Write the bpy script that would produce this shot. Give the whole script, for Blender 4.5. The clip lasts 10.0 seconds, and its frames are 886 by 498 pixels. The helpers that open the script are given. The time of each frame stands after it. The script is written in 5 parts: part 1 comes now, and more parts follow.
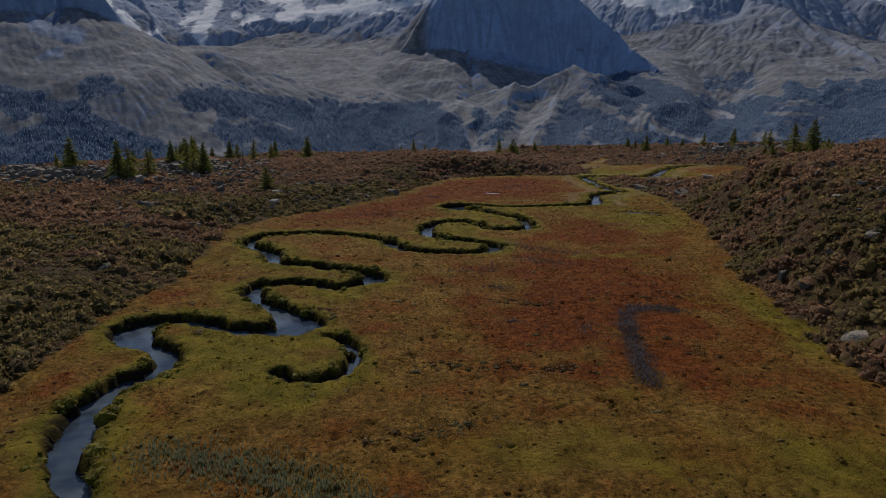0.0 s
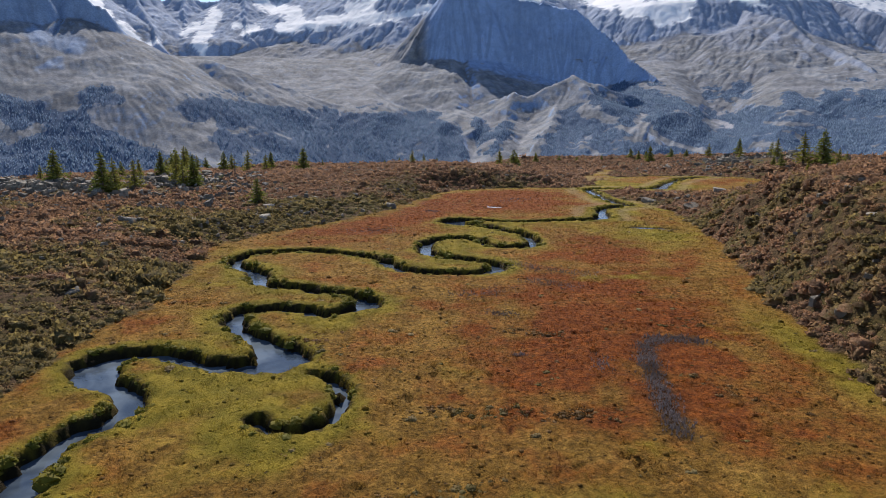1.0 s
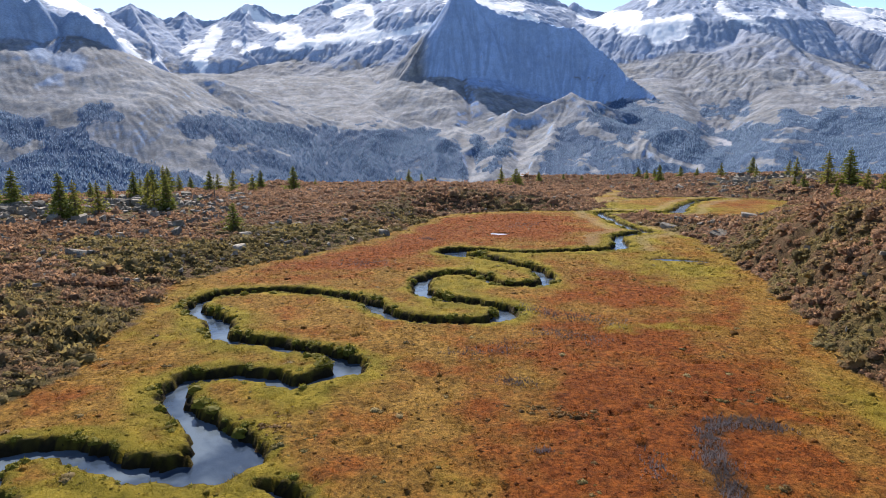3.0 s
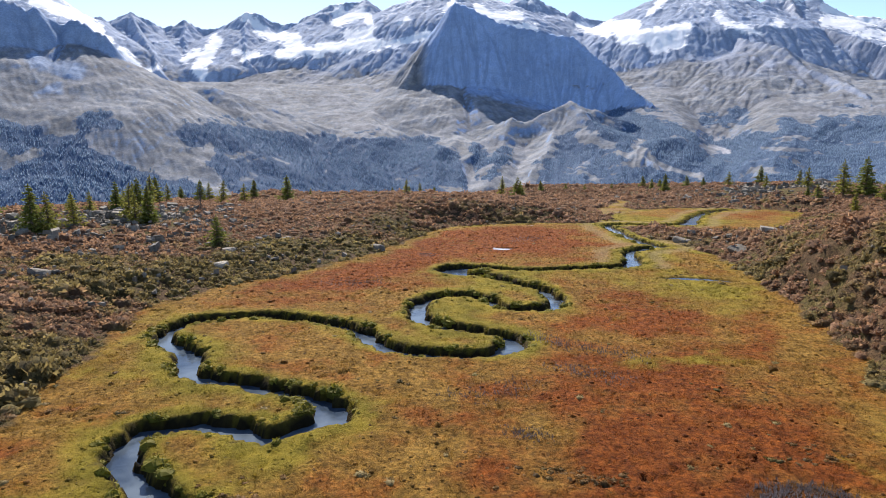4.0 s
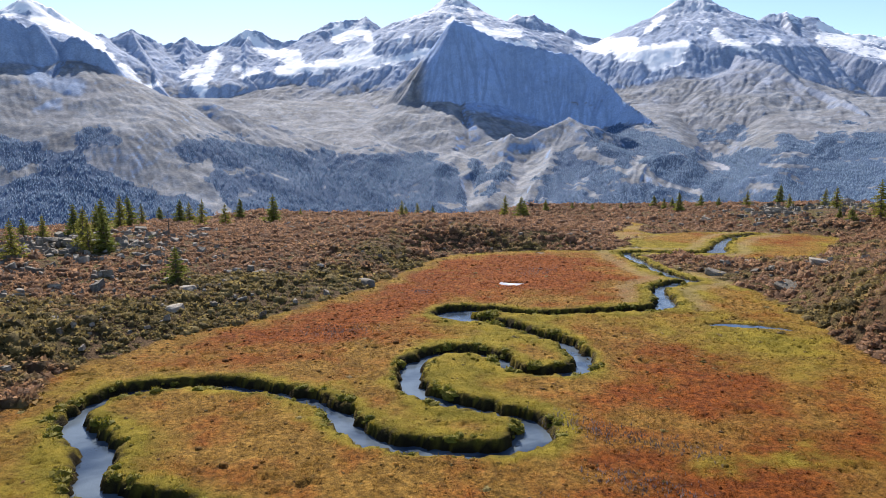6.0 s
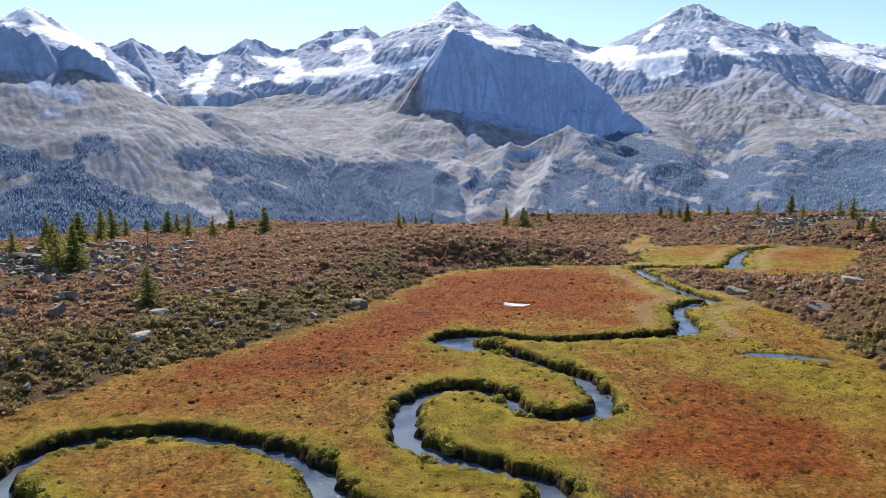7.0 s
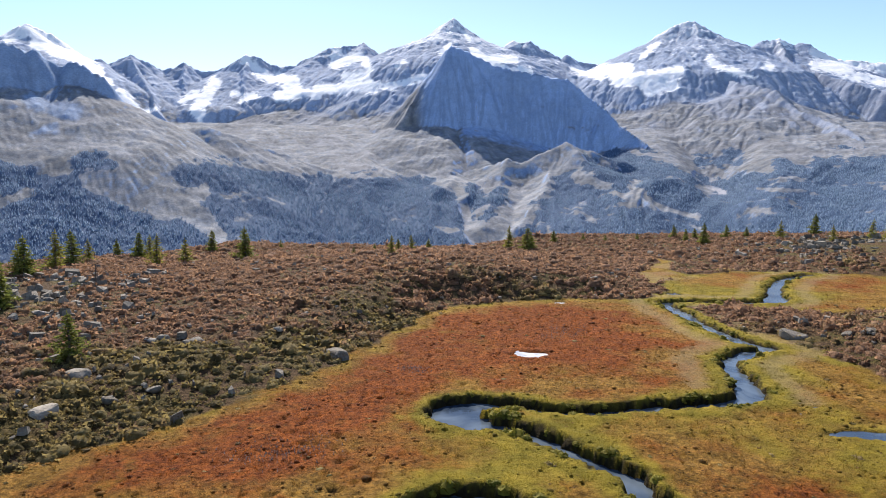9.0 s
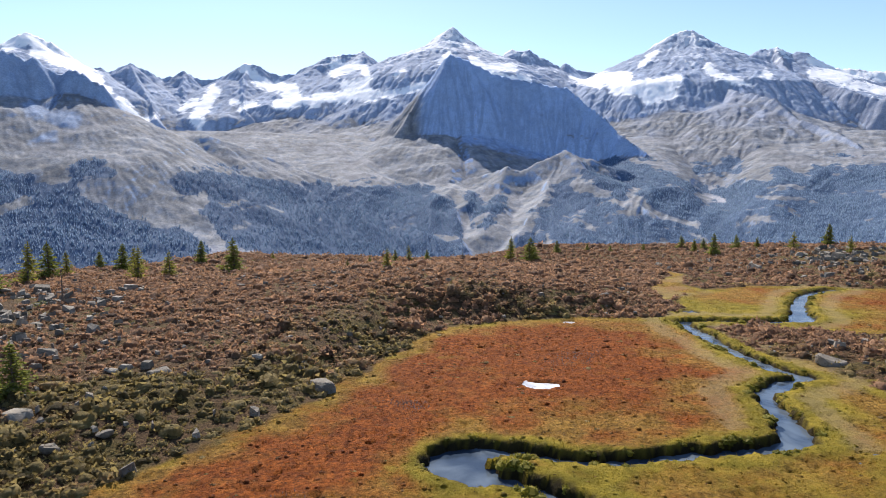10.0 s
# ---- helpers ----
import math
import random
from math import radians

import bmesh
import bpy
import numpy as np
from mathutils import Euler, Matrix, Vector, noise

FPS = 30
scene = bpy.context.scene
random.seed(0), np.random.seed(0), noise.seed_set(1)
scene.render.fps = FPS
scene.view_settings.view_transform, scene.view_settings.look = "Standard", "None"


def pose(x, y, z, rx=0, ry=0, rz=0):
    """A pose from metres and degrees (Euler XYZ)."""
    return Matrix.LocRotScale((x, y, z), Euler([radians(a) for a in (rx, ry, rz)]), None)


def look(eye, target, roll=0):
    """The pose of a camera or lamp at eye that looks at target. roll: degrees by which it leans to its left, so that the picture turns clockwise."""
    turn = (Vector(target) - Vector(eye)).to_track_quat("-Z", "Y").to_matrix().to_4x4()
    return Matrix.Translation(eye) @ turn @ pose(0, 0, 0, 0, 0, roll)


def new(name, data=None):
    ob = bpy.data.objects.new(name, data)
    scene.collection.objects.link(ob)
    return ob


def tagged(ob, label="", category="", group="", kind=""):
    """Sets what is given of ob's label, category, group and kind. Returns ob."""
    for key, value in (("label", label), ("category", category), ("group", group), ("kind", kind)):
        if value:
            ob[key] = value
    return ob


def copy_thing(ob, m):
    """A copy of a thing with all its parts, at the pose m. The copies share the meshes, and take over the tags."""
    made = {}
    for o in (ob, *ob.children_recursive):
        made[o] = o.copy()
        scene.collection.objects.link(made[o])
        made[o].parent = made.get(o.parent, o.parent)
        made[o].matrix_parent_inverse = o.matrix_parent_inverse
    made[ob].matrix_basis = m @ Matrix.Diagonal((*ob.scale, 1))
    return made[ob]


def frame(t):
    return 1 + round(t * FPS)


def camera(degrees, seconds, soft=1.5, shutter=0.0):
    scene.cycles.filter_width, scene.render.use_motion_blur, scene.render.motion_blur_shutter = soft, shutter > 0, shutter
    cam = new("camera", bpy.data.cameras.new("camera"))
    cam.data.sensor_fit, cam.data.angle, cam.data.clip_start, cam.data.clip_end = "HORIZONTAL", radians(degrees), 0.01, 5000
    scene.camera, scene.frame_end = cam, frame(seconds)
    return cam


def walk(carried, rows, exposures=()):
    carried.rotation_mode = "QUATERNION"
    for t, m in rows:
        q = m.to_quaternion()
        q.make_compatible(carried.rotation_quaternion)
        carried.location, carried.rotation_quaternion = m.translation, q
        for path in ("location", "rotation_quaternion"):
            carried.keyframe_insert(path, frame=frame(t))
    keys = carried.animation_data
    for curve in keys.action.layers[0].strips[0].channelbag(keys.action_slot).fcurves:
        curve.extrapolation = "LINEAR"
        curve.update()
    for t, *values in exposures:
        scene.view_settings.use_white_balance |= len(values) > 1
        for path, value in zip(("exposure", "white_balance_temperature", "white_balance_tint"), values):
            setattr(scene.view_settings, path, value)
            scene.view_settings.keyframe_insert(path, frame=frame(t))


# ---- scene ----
cam = camera(68.6, 10.0, soft=0.8)
METRES, EYE, TILT, LEAN, TURN = 36.76, 10.0, 0.0, 0.0, 0.0
ROWS = [
    (0.0, 0.0, 0.0, 0.0, 0.07, -13.34, -0.29),
    (0.5, -0.0002, 0.0383, -0.0002, 0.05, -12.94, -0.29),
    (1.0, -0.0002, 0.0816, -0.0007, 0.02, -12.5, -0.29),
    (1.5, -0.0003, 0.1228, -0.0012, 0.0, -12.13, -0.3),
    (2.0, -0.0003, 0.1691, -0.0017, -0.03, -11.75, -0.29),
    (2.5, -0.0, 0.2139, -0.0024, -0.05, -11.4, -0.3),
    (4.0, 0.0003, 0.3647, -0.0039, -0.15, -10.35, -0.35),
    (4.5, 0.0003, 0.4142, -0.004, -0.17, -10.02, -0.35),
    (5.0, 0.0002, 0.4682, -0.0037, -0.19, -9.66, -0.37),
    (5.5, 0.0002, 0.5187, -0.0032, -0.21, -9.32, -0.4),
    (7.0, 0.0009, 0.68, -0.0023, -0.31, -8.26, -0.4),
    (7.5, 0.0009, 0.7307, -0.0017, -0.35, -7.93, -0.41),
    (8.0, 0.0013, 0.7863, -0.001, -0.38, -7.55, -0.42),
    (8.5, 0.0013, 0.8374, -0.0005, -0.44, -7.22, -0.42),
    (9.0, 0.0018, 0.8931, 0.0001, -0.48, -6.86, -0.42),
    (9.5, 0.0022, 0.9447, 0.0002, -0.52, -6.51, -0.43),
    (10.0, 0.0028, 0.9999, 0.0006, -0.56, -6.16, -0.42),
]
EXPOSURES = [(t, stops, 6500, 13) for t, stops in ((0.0, -1.15), (0.5, -0.48), (1.0, 0.15), (1.5, 0.6), (2.0, 0.68), (2.5, 0.7), (10.0, 0.7))]
walk(cam, [(t, pose(0, 0, EYE, TILT, LEAN, TURN) @ pose(METRES * x, METRES * y, METRES * z, 90 + pitch, roll, yaw)) for t, x, y, z, yaw, pitch, roll in ROWS], EXPOSURES)

# ---- world and sun ----
SUN_AZ, SUN_EL = -13.0, 38.0          # degrees from straight ahead (to the right), above the horizon
world = bpy.data.worlds.new("world")
scene.world = world
world.use_nodes = True
wn = world.node_tree
sky = wn.nodes.new("ShaderNodeTexSky")
sky.sky_type, sky.sun_disc = "NISHITA", False
sky.sun_elevation, sky.sun_rotation = radians(SUN_EL), radians(SUN_AZ)
sky.altitude, sky.air_density, sky.dust_density, sky.ozone_density = 2000, 1.0, 0.65, 2.2
wn.links.new(sky.outputs[0], wn.nodes["Background"].inputs[0])
wn.nodes["Background"].inputs[1].default_value = 0.115
sun_data = bpy.data.lights.new("sun", "SUN")
sun_data.energy, sun_data.angle, sun_data.color = 5.0, radians(0.5), (1.0, 0.94, 0.85)
sun = new("sun", sun_data)
sun_dir = Vector((math.sin(radians(SUN_AZ)) * math.cos(radians(SUN_EL)), math.cos(radians(SUN_AZ)) * math.cos(radians(SUN_EL)), math.sin(radians(SUN_EL))))
sun.matrix_world = look(sun_dir * 200, (0, 0, 0))
rng = np.random.default_rng(7)


# ---- noise on arrays ----
PERM = np.random.default_rng(3).permutation(4096)
ANGLE = np.random.default_rng(4).uniform(0, 2 * math.pi, 4096)


def perlin(x, y, seed=0):
    """Gradient noise, about -0.7 to 0.7."""
    x, y = np.asarray(x, float) + 37.13 * seed, np.asarray(y, float) - 19.7 * seed
    xi, yi = np.floor(x).astype(int), np.floor(y).astype(int)
    xf, yf = x - xi, y - yi
    u, v = xf * xf * xf * (xf * (xf * 6 - 15) + 10), yf * yf * yf * (yf * (yf * 6 - 15) + 10)

    def corner(i, j):
        a = ANGLE[PERM[(PERM[(xi + i) & 4095] + yi + j) & 4095]]
        return np.cos(a) * (xf - i) + np.sin(a) * (yf - j)
    return (corner(0, 0) * (1 - u) + corner(1, 0) * u) * (1 - v) + (corner(0, 1) * (1 - u) + corner(1, 1) * u) * v


def fbm(x, y, octaves=4, seed=0, gain=0.5):
    total, amp, f = 0.0, 1.0, 1.0
    for k in range(octaves):
        total = total + amp * perlin(x * f, y * f, seed + k)
        amp, f = amp * gain, f * 2.03
    return total


def ridged(x, y, octaves=5, seed=0, gain=0.5):
    total, amp, f, weight = 0.0, 1.0, 1.0, 1.0
    for k in range(octaves):
        n = (1 - np.abs(perlin(x * f, y * f, seed + k)) * 1.7) ** 2
        total = total + amp * n * weight
        weight = np.clip(n * 1.6, 0, 1)
        amp, f = amp * gain, f * 2.07
    return total


def step(a, b, v):
    s = np.clip((v - a) / (b - a), 0, 1)
    return s * s * (3 - 2 * s)


# ---- materials ----
class Shade:
    """A node material built up in short lines."""

    def __init__(self, name, rough=0.9, spec=0.2):
        self.mat = bpy.data.materials.new(name)
        self.mat.use_nodes = True
        self.tree = self.mat.node_tree
        self.bsdf = self.tree.nodes["Principled BSDF"]
        self.bsdf.inputs["Roughness"].default_value = rough
        self.bsdf.inputs["Specular IOR Level"].default_value = spec
        self.coord = self.add("ShaderNodeNewGeometry").outputs["Position"]

    def add(self, kind):
        return self.tree.nodes.new(kind)

    def link(self, value, socket):
        if hasattr(value, "is_output"):
            self.tree.links.new(value, socket)
        elif isinstance(value, (tuple, list)):
            socket.default_value = (*value[:3], 1.0) if len(socket.default_value) == 4 else value
        else:
            socket.default_value = value

    def noise(self, scale, detail=4.0, rough=0.55, stretch=(1, 1, 1), distort=0.0, coord=None):
        m = self.add("ShaderNodeMapping")
        m.inputs["Scale"].default_value = stretch
        self.link(self.coord if coord is None else coord, m.inputs["Vector"])
        n = self.add("ShaderNodeTexNoise")
        self.link(m.outputs[0], n.inputs["Vector"])
        for key, val in (("Scale", scale), ("Detail", detail), ("Roughness", rough), ("Distortion", distort)):
            n.inputs[key].default_value = val
        return n.outputs["Fac"]

    def voronoi(self, scale, feature="F1"):
        n = self.add("ShaderNodeTexVoronoi")
        n.feature = feature
        self.link(self.coord, n.inputs["Vector"])
        n.inputs["Scale"].default_value = scale
        return n

    def ramp(self, fac, low, high):
        """0 below low, 1 above high."""
        n = self.add("ShaderNodeMapRange")
        n.interpolation_type = "SMOOTHSTEP"
        self.link(fac, n.inputs["Value"])
        n.inputs["From Min"].default_value, n.inputs["From Max"].default_value = low, high
        return n.outputs["Result"]

    def math(self, op, a, b=0.0):
        n = self.add("ShaderNodeMath")
        n.operation = op
        self.link(a, n.inputs[0])
        self.link(b, n.inputs[1])
        return n.outputs[0]

    def mix(self, fac, a, b, mode="MIX"):
        n = self.add("ShaderNodeMix")
        n.data_type, n.blend_type = "RGBA", mode
        self.link(fac, n.inputs[0])
        self.link(a, n.inputs[6])
        self.link(b, n.inputs[7])
        return n.outputs[2]

    def attr(self, name):
        n = self.add("ShaderNodeAttribute")
        n.attribute_name = name
        return n.outputs["Fac"]

    def island(self):
        return self.add("ShaderNodeNewGeometry").outputs["Random Per Island"]

    def each(self):
        return self.add("ShaderNodeObjectInfo").outputs["Random"]

    def bump(self, height, strength, distance):
        n = self.add("ShaderNodeBump")
        n.inputs["Strength"].default_value, n.inputs["Distance"].default_value = strength, distance
        self.link(height, n.inputs["Height"])
        self.tree.links.new(n.outputs[0], self.bsdf.inputs["Normal"])

    def colour(self, value):
        self.link(value, self.bsdf.inputs["Base Color"])
        return self

    def scale(self, col, low, high, fac):
        """Multiplies a colour by low to high as fac goes from 0 to 1."""
        n = self.add("ShaderNodeMapRange")
        self.link(fac, n.inputs["Value"])
        n.inputs["To Min"].default_value, n.inputs["To Max"].default_value = low, high
        v = self.add("ShaderNodeVectorMath")
        v.operation = "SCALE"
        self.link(col, v.inputs[0])
        self.link(n.outputs["Result"], v.inputs["Scale"])
        return v.outputs[0]


def meadow_colour(s):
    """Sedge meadow: tan grass, yellow-green by the water, rust-red on the wettest ground."""
    mid, patch = s.noise(0.9, 5, 0.65), s.noise(0.45, 4, 0.6)
    tan = s.mix(s.ramp(mid, 0.38, 0.62), (0.215, 0.115, 0.020), (0.35, 0.197, 0.042))
    tan = s.mix(s.ramp(patch, 0.47, 0.66), tan, (0.28, 0.115, 0.022))
    green = s.mix(s.ramp(mid, 0.35, 0.7), (0.18, 0.145, 0.014), (0.34, 0.25, 0.03))
    red = s.mix(s.ramp(s.noise(1.7, 5, 0.7), 0.3, 0.7), (0.152, 0.039, 0.008), (0.295, 0.086, 0.014))
    col = s.mix(s.ramp(s.math("ADD", s.attr("red"), s.math("MULTIPLY", s.math("SUBTRACT", patch, 0.5), 1.7)), 0.0, 0.85), tan, red)
    small = s.noise(4.2, 6, 0.75)
    speck = s.math("MULTIPLY", s.ramp(s.voronoi(4.5).outputs["Distance"], 0.28, 0.10), s.ramp(s.noise(0.5, 4), 0.5, 0.66))
    col = s.mix(speck, col, (0.045, 0.022, 0.010))
    col = s.scale(col, 0.55, 1.4, s.ramp(small, 0.36, 0.64))
    return s.mix(s.ramp(s.math("ADD", s.attr("damp"), s.math("MULTIPLY", s.math("SUBTRACT", mid, 0.5), 0.8)), 0.2, 0.75), col, green)


def ground_material():
    s = Shade("ground_cover", 0.95, 0.1)
    big, mid, fine = s.noise(0.12, 3), s.noise(0.9, 5, 0.65), s.noise(6.0, 6, 0.75)
    brown = s.mix(s.ramp(fine, 0.3, 0.7), (0.05, 0.032, 0.018), (0.165, 0.10, 0.05))
    olive = s.mix(s.ramp(fine, 0.3, 0.7), (0.05, 0.04, 0.014), (0.17, 0.128, 0.042))
    heath = s.mix(s.ramp(s.noise(0.35, 4, 0.6), 0.45, 0.62), brown, olive)
    col = s.mix(s.attr("heath"), meadow_colour(s), heath)
    col = s.mix(s.ramp(fine, 0.57, 0.7), col, (0.05, 0.026, 0.010))
    col = s.mix(s.attr("mud"), col, s.mix(mid, (0.018, 0.013, 0.007), (0.045, 0.034, 0.016)))
    col = s.mix(s.attr("path"), col, (0.34, 0.25, 0.13))
    col = s.scale(col, 0.55, 1.3, fine)
    s.colour(s.scale(col, 0.75, 1.2, big))
    s.bump(s.math("ADD", fine, s.math("MULTIPLY", mid, 0.6)), 1.0, 0.16)
    return s.mat


def water_material():
    s = Shade("stream_water", 0.04, 0.5)
    s.bsdf.inputs["IOR"].default_value = 1.33
    s.colour(s.mix(s.ramp(s.noise(0.45, 3, 0.5, (1, 1, 1), 0.4), 0.36, 0.66), (0.03, 0.045, 0.07), (0.12, 0.15, 0.18)))
    s.bump(s.noise(2.0, 4, 0.65, (1, 1, 1), 0.5), 0.25, 0.08)
    return s.mat


def hazed_mountain_material(name, dark, light):
    s = Shade(name, 0.95, 0.1)
    n1, n2, n3 = s.noise(0.005, 6, 0.6), s.noise(0.03, 8, 0.7), s.noise(0.16, 6, 0.8)
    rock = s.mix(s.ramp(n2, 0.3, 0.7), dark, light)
    # turf, scree and wood floor shifted to blue-grey, the air's haze mixed into base colour
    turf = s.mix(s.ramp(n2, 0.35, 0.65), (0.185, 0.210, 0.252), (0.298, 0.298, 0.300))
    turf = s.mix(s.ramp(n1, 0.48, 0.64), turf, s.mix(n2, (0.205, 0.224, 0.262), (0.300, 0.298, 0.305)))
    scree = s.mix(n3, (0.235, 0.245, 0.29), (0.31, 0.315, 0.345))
    turf = s.scale(turf, 0.78, 1.2, s.ramp(s.noise(0.012, 5, 0.65), 0.36, 0.64))
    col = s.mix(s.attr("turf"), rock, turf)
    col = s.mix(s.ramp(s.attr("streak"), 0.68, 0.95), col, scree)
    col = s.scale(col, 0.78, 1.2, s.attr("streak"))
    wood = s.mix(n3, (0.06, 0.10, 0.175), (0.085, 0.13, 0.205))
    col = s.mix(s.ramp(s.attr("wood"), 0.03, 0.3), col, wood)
    col = s.scale(col, 0.76, 1.25, s.ramp(n3, 0.25, 0.75))
    col = s.mix(s.attr("snow"), col, (0.96, 0.965, 0.975))
    s.colour(col)
    s.bump(s.math("ADD", n2, s.math("MULTIPLY", n3, 0.5)), 0.3, 8.0)
    return s.mat


def rock_material():
    s = Shade("lichen_granite", 0.85, 0.25)
    g, l, f = s.noise(1.3, 4), s.noise(3.5, 5, 0.7), s.noise(18, 4, 0.7)
    col = s.mix(g, (0.16, 0.135, 0.10), (0.44, 0.385, 0.31))
    col = s.mix(s.ramp(l, 0.55, 0.68), col, (0.13, 0.13, 0.10))
    col = s.mix(s.ramp(f, 0.62, 0.75), col, (0.55, 0.53, 0.48))
    s.colour(s.scale(s.scale(col, 0.75, 1.25, s.each()), 0.55, 1.3, s.island()))
    s.bump(s.math("ADD", l, f), 0.8, 0.08)
    return s.mat


def leaf_material(name, dark, light, alt, rough=0.75, glow=0.25):
    """Foliage: hue varies from clump to clump; thin blades pass some light."""
    s = Shade(name, rough, 0.2)
    col = s.mix(s.island(), dark, light)
    col = s.mix(s.ramp(s.noise(0.35, 3), 0.45, 0.62), col, alt)
    col = s.scale(col, 0.65, 1.35, s.noise(6.0, 3))
    s.colour(col)
    thin = s.add("ShaderNodeBsdfTranslucent")
    s.tree.links.new(col, thin.inputs["Color"])
    both = s.add("ShaderNodeMixShader")
    both.inputs[0].default_value = glow
    s.tree.links.new(s.bsdf.outputs[0], both.inputs[1])
    s.tree.links.new(thin.outputs[0], both.inputs[2])
    s.tree.links.new(both.outputs[0], s.tree.nodes["Material Output"].inputs["Surface"])
    return s.mat


def bark_material():
    s = Shade("grey_bark", 0.9, 0.1)
    s.colour(s.mix(s.noise(9, 5, 0.7, (1, 1, 0.25)), (0.07, 0.05, 0.035), (0.20, 0.16, 0.13)))
    s.bump(s.noise(14, 5, 0.7, (1, 1, 0.25)), 0.8, 0.03)
    return s.mat


def pool_material():
    s = Shade("pale_pool_water", 0.12, 0.5)
    # mottled base colour, mid grey to near white
    s.colour(s.mix(s.ramp(s.noise(1.6, 4), 0.35, 0.6), (0.42, 0.40, 0.38), (0.72, 0.72, 0.72)))
    return s.mat


POOL = pool_material()
GROUND, WATER, ROCK, BARK = ground_material(), water_material(), rock_material(), bark_material()
NEEDLE = leaf_material("conifer_needles", (0.11, 0.135, 0.03), (0.28, 0.285, 0.06), (0.19, 0.20, 0.045), glow=0.5)
LARCH = leaf_material("larch_needles", (0.17, 0.17, 0.035), (0.34, 0.31, 0.06), (0.26, 0.245, 0.05), glow=0.5)


def shrub_material():
    """Heath: olive alpenrose and bilberry turned rust, tip by tip."""
    s = Shade("heath_shrub_leaves", 0.8, 0.2)
    olive = s.mix(s.island(), (0.095, 0.072, 0.028), (0.36, 0.275, 0.105))
    rust = s.mix(s.island(), (0.16, 0.09, 0.054), (0.46, 0.27, 0.155))
    col = s.mix(s.ramp(s.math("ADD", s.attr("rust"), s.math("MULTIPLY", s.math("SUBTRACT", s.noise(0.8, 3), 0.5), 1.2)), 0.3, 0.7), olive, rust)
    fine = s.noise(14.0, 4, 0.7)
    col = s.scale(s.scale(col, 0.7, 1.4, s.noise(5.0, 3)), 0.4, 1.65, fine)
    s.bump(fine, 1.0, 0.14)
    s.colour(col)
    thin = s.add("ShaderNodeBsdfTranslucent")
    s.tree.links.new(col, thin.inputs["Color"])
    both = s.add("ShaderNodeMixShader")
    both.inputs[0].default_value = 0.45
    s.tree.links.new(s.bsdf.outputs[0], both.inputs[1])
    s.tree.links.new(thin.outputs[0], both.inputs[2])
    s.tree.links.new(both.outputs[0], s.tree.nodes["Material Output"].inputs["Surface"])
    return s.mat


SHRUB = shrub_material()
STONE_GREEN = leaf_material("grey_green_sedge", (0.14, 0.16, 0.07), (0.34, 0.35, 0.22), (0.22, 0.23, 0.12), glow=0.4)
DARK_RUSH = leaf_material("dark_rush", (0.09, 0.075, 0.07), (0.40, 0.35, 0.35), (0.16, 0.135, 0.13), glow=0.2)


TUSSOCK = leaf_material("brown_tussock", (0.08, 0.045, 0.014), (0.24, 0.13, 0.04), (0.14, 0.11, 0.03), glow=0.3)


PALE_TUSSOCK = leaf_material("straw_tussock", (0.13, 0.085, 0.03), (0.34, 0.25, 0.10), (0.22, 0.17, 0.05), glow=0.3)


def grass_material():
    s = Shade("meadow_grass", 0.8, 0.2)
    col = s.scale(meadow_colour(s), 0.66, 1.36, s.island())
    s.colour(col)
    thin = s.add("ShaderNodeBsdfTranslucent")
    s.tree.links.new(col, thin.inputs["Color"])
    both = s.add("ShaderNodeMixShader")
    both.inputs[0].default_value = 0.55
    s.tree.links.new(s.bsdf.outputs[0], both.inputs[1])
    s.tree.links.new(thin.outputs[0], both.inputs[2])
    s.tree.links.new(both.outputs[0], s.tree.nodes["Material Output"].inputs["Surface"])
    return s.mat


GRASS = grass_material()
SEDGE = leaf_material("bank_sedge", (0.13, 0.125, 0.014), (0.28, 0.24, 0.03), (0.20, 0.17, 0.022), glow=0.4)


# ---- lie of the land ----
# The beck, from near to far, in three reaches, then the upper beck that runs into it.
REACH_1 = [(-8.0, 11.5), (-9.9, 15.5), (-10.7, 16.6), (-11.5, 18.9), (-11.6, 20.4), (-11.2, 21.6), (-10.7, 22.6), (-10.6, 23.5), (-11.3, 24.5), (-12.5, 25.3),
           (-13.3, 26.1), (-13.5, 27.05), (-12.9, 27.85), (-11.9, 28.05), (-10.9, 27.9), (-9.8, 27.25), (-8.6, 26.8), (-7.5, 26.85), (-6.5, 27.3), (-7.0, 28.5),
           (-8.1, 29.9), (-9.3, 31.2), (-9.9, 32.5), (-9.8, 33.7), (-8.5, 34.2), (-7.0, 33.9), (-5.7, 33.35), (-4.5, 34.1), (-3.8, 35.1), (-4.6, 36.3)]
REACH_2 = [(-6.3, 37.1), (-7.8, 37.85), (-9.1, 38.2), (-10.3, 38.75), (-10.8, 40.0), (-11.3, 41.3), (-12.5, 42.5), (-13.4, 43.6), (-13.4, 45.4), (-12.2, 46.65),
           (-9.75, 47.2), (-7.4, 46.7), (-5.4, 45.9), (-3.9, 44.6), (-3.2, 43.1), (-2.2, 42.1), (-0.8, 41.6), (1.2, 41.3), (2.5, 41.5), (3.4, 42.6), (3.4, 43.9),
           (2.1, 44.6), (0.6, 45.4), (-0.9, 46.7), (-1.25, 48.7), (-1.2, 49.9), (-0.6, 51.2), (0.6, 51.9), (2.0, 51.8), (3.0, 50.75), (3.5, 49.5), (4.3, 48.95)]
